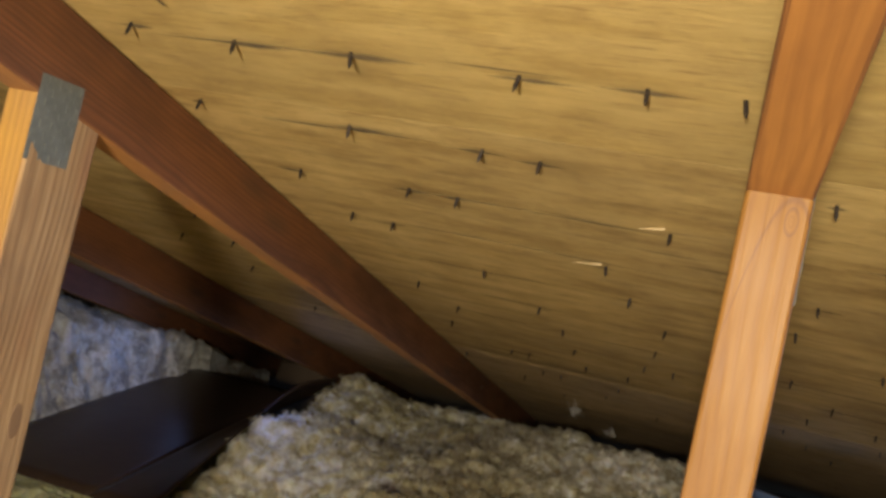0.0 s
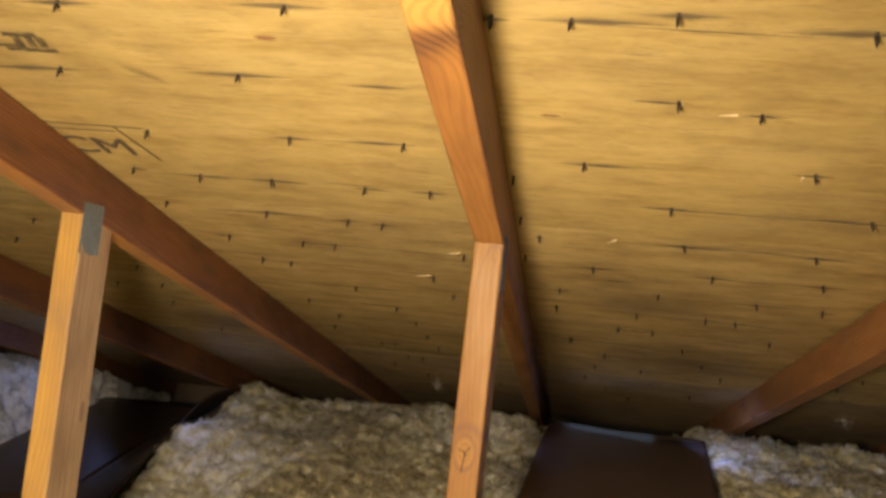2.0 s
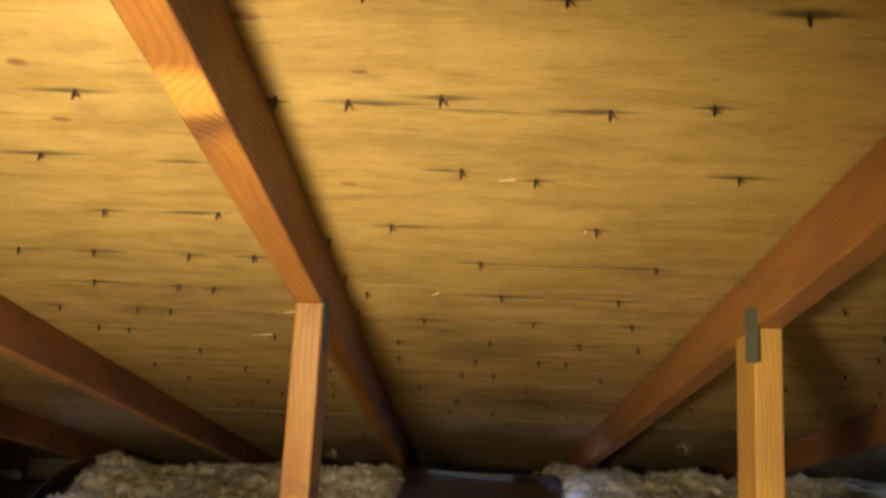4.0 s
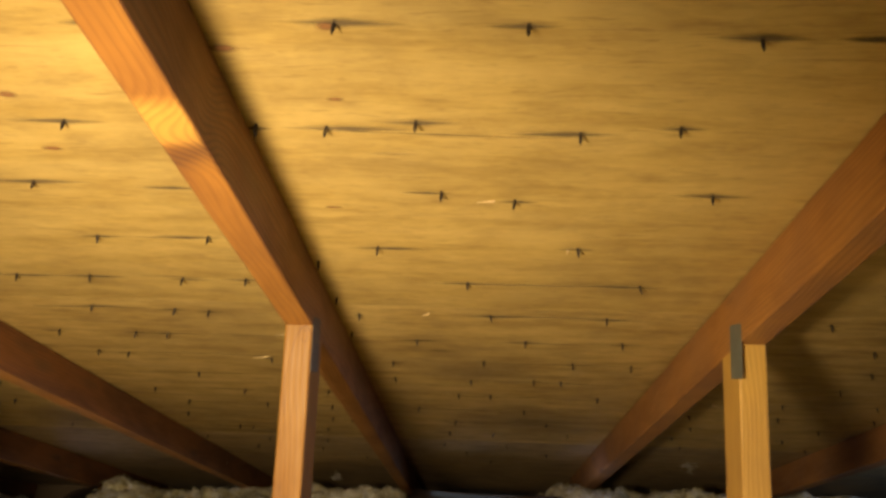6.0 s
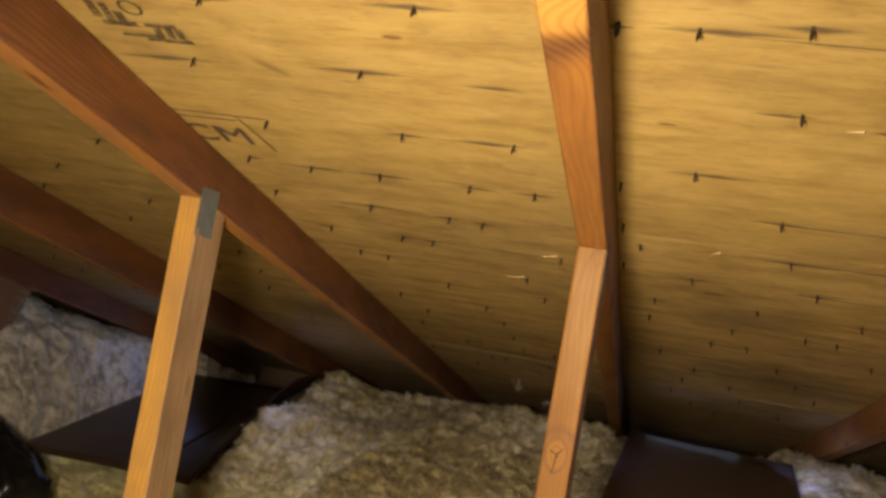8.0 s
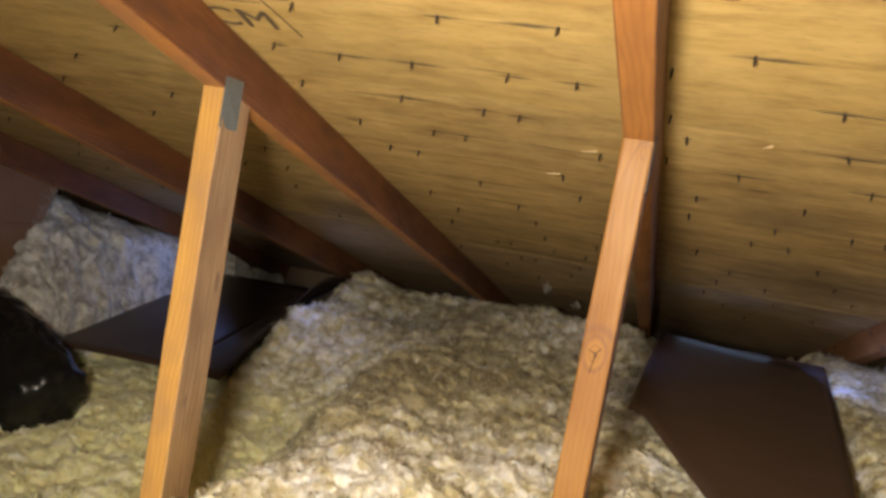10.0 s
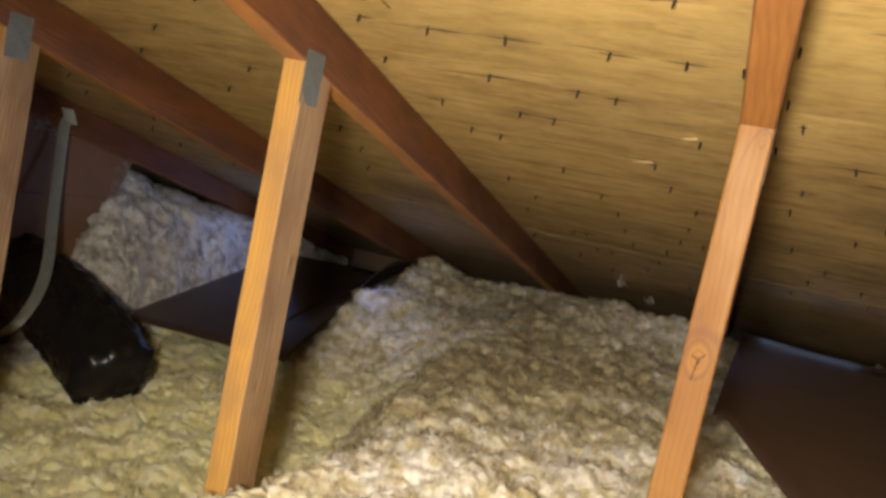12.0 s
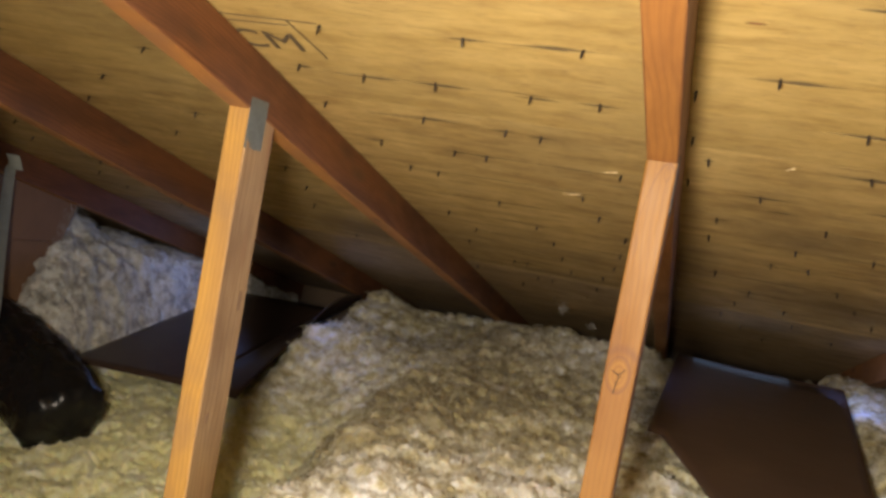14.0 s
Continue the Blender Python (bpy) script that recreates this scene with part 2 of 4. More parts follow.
def lumber(name, pale, dark, spot, ring=0.0052, grey=0.0, swirl=None, side_dark=0.0, eye=None, worn=((0.37, 0.265, 0.150), (0.25, 0.160, 0.085), (0.155, 0.092, 0.048))):
    """Softwood with its growth rings along y."""
    n = Nodes(name)
    shift = n.calc("MULTIPLY", n.random(), 19.0)
    c = n.vec("ADD", n.coords(), n.join(0.0, shift, 0.0))
    p = n.xyz(c)
    slow = n.noise(n.join(n.calc("MULTIPLY", p["X"], 9.0), n.calc("MULTIPLY", p["Y"], 2.0), n.calc("MULTIPLY", p["Z"], 9.0)), 1.0, 2.0)
    px = n.calc("ADD", n.calc("ADD", p["X"], 0.035), n.calc("MULTIPLY", slow, 0.05))
    pz = n.calc("ADD", n.calc("ADD", p["Z"], 0.03), n.calc("MULTIPLY", slow, 0.03))
    r = n.calc("SQRT", n.calc("ADD", n.calc("MULTIPLY", px, px), n.calc("MULTIPLY", pz, pz)))
    if swirl:
        # a knot just inside the face bends the rings round it and leaves a dark, wavy patch
        away = n.calc("DIVIDE", n.calc("SUBTRACT", n.xyz(n.coords())["Y"], swirl), 0.045)
        bell = n.calc("EXPONENT", n.calc("MULTIPLY", n.calc("MULTIPLY", away, away), -1.0))
        r = n.calc("ADD", r, n.calc("MULTIPLY", bell, 0.030))
        near = n.calc("ADD", n.calc("SUBTRACT", away, 0.75), n.calc("MULTIPLY", n.xyz(n.coords())["X"], 12.0))
        bare = n.ramp(n.calc("ADD", n.calc("MULTIPLY", away, 0.25), 0.5), [(0.18, 0.0), (0.30, 1.0), (0.56, 1.0), (0.64, 0.0)])
        burl = n.calc("EXPONENT", n.calc("MULTIPLY", n.calc("MULTIPLY", near, near), -5.0))
    lines = n.calc("SINE", n.calc("MULTIPLY", r, 6.2832 / ring))
    late = n.ramp(n.calc("ADD", n.calc("MULTIPLY", lines, 0.5), 0.5), [(0.45, 0.0), (0.95, 1.0)])
    fibre = n.noise(n.join(n.calc("MULTIPLY", p["X"], 400.0), n.calc("MULTIPLY", p["Y"], 12.0), n.calc("MULTIPLY", p["Z"], 400.0)), 1.0, 3.0)
    patch = n.noise(n.join(n.calc("MULTIPLY", p["X"], 12.0), n.calc("MULTIPLY", p["Y"], 3.5), n.calc("MULTIPLY", p["Z"], 12.0)), 1.0, 4.0, 0.6)
    marks = n.cells(n.join(n.calc("MULTIPLY", p["X"], 18.0), n.calc("MULTIPLY", p["Y"], 5.0), n.calc("MULTIPLY", p["Z"], 18.0)), 1.0)
    col = n.mix(n.calc("MULTIPLY", late, 0.32), pale, dark)
    col = n.mix(n.ramp(fibre, [(0.4, 0.0), (0.8, 0.35)]), col, dark)
    col = n.mix(n.ramp(patch, [(0.42, 0.0), (0.70, 0.75)]), col, dark)
    if eye:
        # a round knot: rings of its own, a dark rim and a stained band over it
        for kx, ky, rx, ry in eye:
            q0 = n.xyz(n.coords())
            ex = n.calc("DIVIDE", n.calc("SUBTRACT", q0["X"], kx), rx)
            ey = n.calc("DIVIDE", n.calc("SUBTRACT", q0["Y"], ky), ry)
            q = n.calc("ADD", n.calc("SQRT", n.calc("ADD", n.calc("MULTIPLY", ex, ex), n.calc("MULTIPLY", ey, ey))), n.calc("MULTIPLY", n.calc("SUBTRACT", slow, 0.5), 0.5))
            own = n.calc("ADD", n.calc("MULTIPLY", n.calc("SINE", n.calc("MULTIPLY", q, 19.0)), 0.5), 0.5)
            col = n.mix(n.ramp(q, [(0.80, 0.75), (1.0, 0.0)]), col, n.mix(n.calc("MULTIPLY", own, 0.6), pale, dark))
            col = n.mix(n.ramp(q, [(0.72, 0.0), (0.92, 0.75), (1.0, 0.6)]), col, n.mix(n.ramp(q, [(0.95, 0.0), (1.0, 1.0)]), spot, col))
            over = n.calc("SUBTRACT", ey, n.calc("ADD", 1.35, n.calc("MULTIPLY", n.calc("MULTIPLY", ex, ex), -0.25)))
            col = n.mix(n.calc("MULTIPLY", n.calc("EXPONENT", n.calc("MULTIPLY", n.calc("MULTIPLY", over, over), -14.0)), 0.6), col, spot)
    if swirl:
        col = n.mix(n.calc("MULTIPLY", bare, 0.9), col, n.mix(n.calc("MULTIPLY", late, 0.2), (0.62, 0.33, 0.075), dark))
        col = n.mix(n.calc("MULTIPLY", burl, n.calc("ADD", n.calc("MULTIPLY", late, 0.35), 0.65)), col, spot)
    else:
        col = n.mix(n.ramp(marks, [(0.05, 0.7), (0.15, 0.0)]), col, spot)
    if grey:
        col = n.mix(n.ramp(n.noise(c, 7.0, 3.0), [(0.4, 0.0), (0.7, grey)]), col, (0.20, 0.17, 0.15))
    if side_dark:
        # x-facing sides take a darker palette: greyed wood with side shade put in
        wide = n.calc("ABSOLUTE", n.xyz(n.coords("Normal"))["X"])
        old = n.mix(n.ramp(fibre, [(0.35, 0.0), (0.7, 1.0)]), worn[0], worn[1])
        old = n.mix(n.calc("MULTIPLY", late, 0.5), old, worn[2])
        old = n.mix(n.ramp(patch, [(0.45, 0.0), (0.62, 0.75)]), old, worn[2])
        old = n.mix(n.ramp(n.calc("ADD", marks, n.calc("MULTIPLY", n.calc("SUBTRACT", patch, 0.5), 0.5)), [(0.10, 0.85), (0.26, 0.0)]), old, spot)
        col = n.mix(n.calc("MULTIPLY", wide, side_dark), col, old)
    n.bump(n.calc("ADD", n.calc("MULTIPLY", lines, 0.25), fibre), 0.0007, 0.6)
    return n.surface(col, n.ramp(patch, [(0.3, 0.5), (0.7, 0.72)]))


def wool_material(name, fibre=False):
    n = Nodes(name)
    c = n.coords()
    p = n.xyz(c)
    big = n.noise(c, 2.6, 3.0, 0.6, 0.4)
    mid = n.noise(c, 11.0, 4.0, 0.65)
    clump = n.noise(c, 27.0, 3.0, 0.55, 0.3)
    grain = n.noise(c, 80.0, 4.0, 0.7)
    # old wool, straw to white, on the raised drift; clean greenish yellow wool in the low one by the duct
    fresh = n.ramp(n.calc("ADD", n.calc("MULTIPLY", n.calc("SUBTRACT", p["Z"], 0.175), 7.5), n.calc("SUBTRACT", mid, 0.5)), [(0.0, 0.0), (1.0, 1.0)])
    tone = n.calc("ADD", n.calc("MULTIPLY", clump, 0.6), n.calc("MULTIPLY", mid, 0.4))
    old = n.ramp(tone, [(0.37, (0.34, 0.28, 0.13)), (0.46, (0.62, 0.56, 0.29)), (0.54, (0.80, 0.77, 0.58)), (0.61, (0.90, 0.90, 0.93))])
    low = n.ramp(tone, [(0.36, (0.82, 0.78, 0.38)), (0.50, (0.92, 0.90, 0.54)), (0.64, (0.95, 0.94, 0.76))])
    col = n.mix(fresh, low, old)

    # dust lies in a band over the middle of the old drift and in loose blotches round it
    def patch(x, y, r):
        d = n.calc("DIVIDE", n.vec("DISTANCE", n.join(p["X"], p["Y"], 0.0), (x, y, 0.0)), r)
        return n.calc("EXPONENT", n.calc("MULTIPLY", n.calc("MULTIPLY", d, d), -1.0))

    soiled = n.calc("ADD", patch(-0.62, 0.80, 0.28), n.calc("ADD", patch(-0.30, 1.15, 0.34), patch(-0.55, 1.65, 0.25)))
    clean = n.calc("ADD", patch(-0.42, 0.22, 0.20), n.calc("ADD", n.calc("MULTIPLY", patch(-0.12, 0.50, 0.22), 0.8), n.calc("ADD", patch(-0.20, 1.75, 0.22), n.calc("MULTIPLY", patch(-0.95, 1.35, 0.25), 0.8))))
    dust = n.calc("ADD", n.noise(n.vec("ADD", c, (5.0, 2.0, 0.0)), 4.2, 5.0, 0.65, 0.8), n.calc("MULTIPLY", n.calc("SUBTRACT", soiled, n.calc("MULTIPLY", clean, 1.2)), 0.14))
    col = n.mix(n.calc("MULTIPLY", n.ramp(dust, [(0.44, 0.0), (0.62, 0.9)]), fresh), col, n.mix(n.ramp(clump, [(0.40, 0.0), (0.60, 1.0)]), (0.17, 0.13, 0.055), (0.44, 0.39, 0.20)))
    col = n.mix(n.calc("MULTIPLY", n.calc("MULTIPLY", clean, fresh), 0.75, True), col, n.ramp(clump, [(0.38, (0.60, 0.54, 0.34)), (0.52, (0.90, 0.89, 0.91))]))
    # the heap at the gable is white wool with grey drifts
    behind = n.calc("LESS_THAN", p["X"], -1.74)
    col = n.mix(n.calc("MULTIPLY", behind, 0.85), col, n.ramp(n.calc("ADD", n.calc("MULTIPLY", mid, 0.5), n.calc("MULTIPLY", clump, 0.5)), [(0.40, (0.34, 0.34, 0.36)), (0.52, (0.78, 0.78, 0.78)), (0.62, (0.90, 0.90, 0.90))]))
    col = n.mix(n.ramp(grain, [(0.34, 0.45), (0.52, 0.0)]), col, n.mix(fresh, (0.66, 0.60, 0.28), (0.42, 0.35, 0.17)))
    one = n.t.nodes.new("ShaderNodeNewGeometry").outputs["Random Per Island"]
    if fibre:
        col = n.mix(n.ramp(one, [(0.55, 0.0), (1.0, 0.55)]), col, (0.92, 0.91, 0.84))
        col = n.mix(n.ramp(one, [(0.0, 0.45), (0.35, 0.0)]), col, n.mix(fresh, (0.66, 0.60, 0.28), (0.40, 0.32, 0.15)))
    else:
        n.bump(n.calc("ADD", grain, n.calc("MULTIPLY", n.noise(c, 210.0, 3.0, 0.7), 0.6)), 0.007, 0.7)
    n.b.inputs["Sheen Weight"].default_value = 0.3
    n.surface(col, 1.0)
    if fibre:
        # light passes through the thin strands
        glow = n.t.nodes.new("ShaderNodeBsdfTranslucent")
        n.put(glow.inputs["Color"], col)
        both = n.t.nodes.new("ShaderNodeMixShader")
        both.inputs[0].default_value = 0.45
        n.t.links.new(n.b.outputs[0], both.inputs[1])
        n.t.links.new(glow.outputs[0], both.inputs[2])
        n.t.links.new(both.outputs[0], n.out.inputs["Surface"])
    else:
        n.b.inputs["Subsurface Weight"].default_value = 0.5
        n.b.inputs["Subsurface Radius"].default_value = (0.007, 0.006, 0.005)
        n.b.inputs["Subsurface Scale"].default_value = 1.0
    return n.m


def plain(name, colour, rough, metal=0.0, vary=0.25, scale=30.0, depth=0.0006):
    n = Nodes(name)
    c = n.coords()
    f = n.noise(c, scale, 4.0, 0.6)
    g = n.noise(c, scale * 0.13, 3.0, 0.6)
    low = tuple(v * (1 - vary) for v in colour)
    high = tuple(min(1.0, v * (1 + vary)) for v in colour)
    n.bump(f, depth, 0.6)
    return n.surface(n.mix(n.calc("ADD", n.calc("MULTIPLY", f, 0.5), n.calc("MULTIPLY", g, 0.5)), low, high), n.calc("ADD", rough - 0.1, n.calc("MULTIPLY", g, 0.2)), metal)


def stain_material(name, colour, strength, oval=False):
    """A soft-edged mark in the veneer; the mesh's UV runs from -1 to 1 over it."""
    n = Nodes(name)
    uv = n.t.nodes.new("ShaderNodeUVMap").outputs["UV"]
    p = n.xyz(uv)
    u, v = n.calc("ABSOLUTE", p["X"]), n.calc("ABSOLUTE", p["Y"])
    o = n.xyz(n.coords())
    frayed = n.noise(n.join(n.calc("MULTIPLY", o["X"], 25.0), n.calc("MULTIPLY", o["Y"], 500.0), n.calc("MULTIPLY", n.random(), 50.0)), 1.0, 3.0, 0.6)
    core = n.calc("SUBTRACT", 1.0, n.calc("ADD", n.calc("POWER", u, 1.3), n.calc("MULTIPLY", v, 0.9)))
    if oval:
        core = n.calc("SUBTRACT", 1.0, n.calc("SQRT", n.calc("ADD", n.calc("MULTIPLY", u, u), n.calc("MULTIPLY", v, v))))
    alpha = n.calc("MULTIPLY", n.calc("ADD", core, n.calc("SUBTRACT", frayed, 0.45)), strength, True)
    n.put(n.b.inputs["Alpha"], alpha)
    return n.surface(colour, 0.9)


PLY = plywood("deck_plywood", (0.68, 0.50, 0.195), (0.49, 0.335, 0.108), (0.21, 0.126, 0.040), 0.40, 0.80)
PLY_TOP = plywood("upper_plywood", (0.65, 0.475, 0.175), (0.53, 0.37, 0.115), (0.27, 0.165, 0.052), 0.40, 0.55)
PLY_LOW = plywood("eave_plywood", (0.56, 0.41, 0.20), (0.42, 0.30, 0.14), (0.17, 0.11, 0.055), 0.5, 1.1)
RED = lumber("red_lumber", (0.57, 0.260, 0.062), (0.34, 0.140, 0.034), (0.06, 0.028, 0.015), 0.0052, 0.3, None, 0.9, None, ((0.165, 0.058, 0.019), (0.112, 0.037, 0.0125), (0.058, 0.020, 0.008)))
AMBER = lumber("amber_lumber", (0.42, 0.190, 0.050), (0.20, 0.080, 0.024), (0.085, 0.036, 0.018), 0.0060, 0.15)
# its side palette also carries the shade of the middle rafter's unlit face
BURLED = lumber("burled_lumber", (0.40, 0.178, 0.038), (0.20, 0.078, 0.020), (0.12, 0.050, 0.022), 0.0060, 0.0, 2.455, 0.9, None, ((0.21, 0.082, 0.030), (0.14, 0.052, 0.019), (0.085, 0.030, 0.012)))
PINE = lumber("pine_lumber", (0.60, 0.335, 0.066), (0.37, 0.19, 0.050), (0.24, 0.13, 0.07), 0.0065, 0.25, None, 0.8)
ORANGE = lumber("orange_pine", (0.264, 0.126, 0.014), (0.175, 0.070, 0.012), (0.14, 0.056, 0.022), 0.0075, 0.0, None, 0.0, ((-0.0045, 0.728, 0.0150, 0.024), (0.009, 0.982, 0.0045, 0.010)))
YELLOW = lumber("yellow_pine", (0.60, 0.36, 0.085), (0.42, 0.23, 0.055), (0.26, 0.14, 0.06), 0.0068, 0.1)
KNOT = plain("knot_wood", (0.23, 0.14, 0.070), 0.55, 0.0, 0.45, 160.0)
CRACK = plain("crack_dark", (0.03, 0.018, 0.012), 0.9)
STEEL = plain("galvanised_steel", (0.27, 0.29, 0.28), 0.5, 0.35, 0.6, 170.0, 0.0006)
TOOTHED = plain("plate_steel", (0.165, 0.18, 0.165), 0.5, 0.3, 0.6, 170.0, 0.0006)
# plate steel darkened to hold the shade on the middle truss's right side
SHADED_STEEL = plain("dull_steel", (0.11, 0.10, 0.09), 0.8, 0.0, 0.5, 170.0, 0.0006)
RUST = plain("rusty_nail", (0.035, 0.026, 0.022), 0.55, 0.5, 0.4, 200.0)
WOOL = wool_material("mineral_wool")
STRAND = wool_material("wool_strand", True)
CARD = plain("brown_card", (0.066, 0.042, 0.031), 0.42, 0.0, 0.5, 9.0, 0.0025)
BOARD = plain("brown_board", (0.21, 0.115, 0.060), 0.75, 0.0, 0.4, 12.0)
BLACK = plain("black_plastic", (0.010, 0.010, 0.011), 0.28, 0.0, 0.3, 40.0, 0.002)
PALE = plain("split_wood", (0.75, 0.58, 0.32), 0.7)
WEB = plain("dusty_fluff", (0.62, 0.62, 0.60), 1.0)
WALL = plain("rough_board", (0.17, 0.12, 0.075), 0.8, 0.0, 0.3, 9.0)
GYPSUM = plain("gypsum", (0.6, 0.58, 0.54), 0.9)
SPLIT = stain_material("split_veneer", (0.12, 0.085, 0.046), 1.1)
SMUDGE = stain_material("smudge", (0.16, 0.105, 0.055), 0.5, True)


def worn_ink(name, colour):
    """Stamped ink that has taken unevenly on the grain."""
    n = Nodes(name)
    p = n.xyz(n.coords("Generated"))
    o = n.t.nodes.new("ShaderNodeNewGeometry").outputs["Position"]
    g = n.xyz(o)
    worn = n.noise(n.join(n.calc("MULTIPLY", g["X"], 60.0), n.calc("MULTIPLY", g["Y"], 260.0), 0.0), 1.0, 4.0, 0.6)
    n.put(n.b.inputs["Alpha"], n.ramp(worn, [(0.34, 0.12), (0.54, 0.85)]))
    return n.surface(colour, 0.85)


INK_BLOCK = worn_ink("stamp_block", (0.10, 0.076, 0.045))
INK_LINE = plain("stamp_line", (0.12, 0.085, 0.05), 0.85)

# ---- roof deck: plywood sheets in rows up the slope ----
deck = tagged(new("roof_deck"), "bare yellow plywood roof deck with nail points through it", "roof deck", kind="structure")
SHEET, GAP = 1.2192, 0.0008
SEAM_S = 1.384                      # the lowest joint in view


def sheet(x0, x1, s0, s1, material):
    me = bpy.data.meshes.new("panel")
    bm = bmesh.new()
    cols, rows = 16, 8
    grid = [[bm.verts.new((x0 + (x1 - x0) * i / cols, s0 + (s1 - s0) * j / rows, 0)) for i in range(cols + 1)] for j in range(rows + 1)]
    for j in range(rows):
        for i in range(cols):
            bm.faces.new((grid[j][i], grid[j + 1][i], grid[j + 1][i + 1], grid[j][i + 1]))
    for v in bm.verts:
        v.co.z = 0.004 * noise.noise((v.co.x * 2.1 + s0, v.co.y * 2.1 + x0, 4.2)) * min(1, (v.co.x - x0) * 3, (x1 - v.co.x) * 3, (v.co.y - s0) * 3, (s1 - v.co.y) * 3) + (0.0007 if s0 > 1.3 else 0.0011)
    top = bmesh.ops.extrude_face_region(bm, geom=list(bm.faces))["geom"]
    for v in top:
        if isinstance(v, bmesh.types.BMVert):
            v.co.z = 0.012
    bmesh.ops.recalc_face_normals(bm, faces=bm.faces)
    bm.to_mesh(me)
    bm.free()
    ob = part("panel", me, material, deck)
    ob.matrix_world = slope_pose(0, 0, DECK)
    return ob


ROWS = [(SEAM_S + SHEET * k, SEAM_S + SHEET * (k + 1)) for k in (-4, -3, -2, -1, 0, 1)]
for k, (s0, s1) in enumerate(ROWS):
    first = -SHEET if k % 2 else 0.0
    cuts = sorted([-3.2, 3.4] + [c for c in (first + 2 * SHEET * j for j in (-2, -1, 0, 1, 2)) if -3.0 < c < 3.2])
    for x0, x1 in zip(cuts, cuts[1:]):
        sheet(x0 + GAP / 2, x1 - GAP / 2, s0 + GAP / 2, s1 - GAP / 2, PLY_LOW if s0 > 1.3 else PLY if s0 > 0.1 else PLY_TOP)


# unseen black sheet added above the deck to block sky light at the gaps
bm = bmesh.new()
box(bm, -3.2, 3.4, ROWS[0][0], ROWS[-1][1], 0.0125, 0.018)
blocker = part("underlay", bm, plain("roofing_felt", (0.04, 0.04, 0.04), 0.9), deck)
blocker.matrix_world = slope_pose(0, 0, DECK)


def nail_mesh():
    bm = bmesh.new()
    for r0, r1, z0, z1 in ((0.0018, 0.0018, 0.004, -0.008), (0.0018, 0.0004, -0.008, -0.0125)):
        bmesh.ops.create_cone(bm, segments=7, radius1=r1, radius2=r0, depth=z0 - z1, matrix=Matrix.Translation((0, 0, (z0 + z1) / 2)))
    me = bpy.data.meshes.new("nail")
    bm.to_mesh(me)
    bm.free()
    return me


NAIL = nail_mesh()
NAIL.materials.append(RUST)


def mark_mesh(name, material, rag=0.25, seed=0):
    """A lens of veneer marked round a nail, one unit to each side, with a UV from -1 to 1."""
    bm = bmesh.new()
    uv = bm.loops.layers.uv.new("UVMap")
    n = 14
    grid = []
    for i in range(n + 1):
        u = -1 + 2 * i / n
        grid.append([bm.verts.new((u, v * (1 + rag * noise.noise((u * 3 + seed, v, seed))), 0)) for v in (-1, 0, 1)])
    for i in range(n):
        for j in range(2):
            f = bm.faces.new((grid[i][j], grid[i][j + 1], grid[i + 1][j + 1], grid[i + 1][j]))
            for loop in f.loops:
                loop[uv].uv = (loop.vert.co.x, max(-1, min(1, loop.vert.co.y)))
    me = bpy.data.meshes.new(name)
    bm.to_mesh(me)
    bm.free()
    me.materials.append(material)
    return me


SPLIT_MESHES = [mark_mesh("split", SPLIT, 0.5, k * 3.7) for k in range(4)]
SMUDGE_MESH = mark_mesh("smudge", SMUDGE, 0.3, 9.0)


def mark(mesh, x, s, half, width, turn=0.0, lift=0.0):
    ob = part(mesh.name.split(".")[0], mesh, None, deck)
    ob.visible_shadow = False
    ob.matrix_world = slope_pose(x, s, DECK - 0.0022 - lift) @ pose(0, 0, 0, 0, 0, turn) @ Matrix.Diagonal((half, width, 1, 1))
    return ob


def nail(x, s, left=0.018, right=0.018, wide=0.0032):
    ob = part("nail", NAIL, None, deck)
    ob.matrix_world = slope_pose(x, s, DECK) @ pose(0, 0, 0, random.uniform(-9, 9), random.uniform(-9, 9), random.uniform(0, 90))
    if left + right > 0.01:
        mark(random.choice(SPLIT_MESHES), x + (right - left) / 2, s - 0.001, (left + right) / 2, wide, random.uniform(-1.2, 1.2))


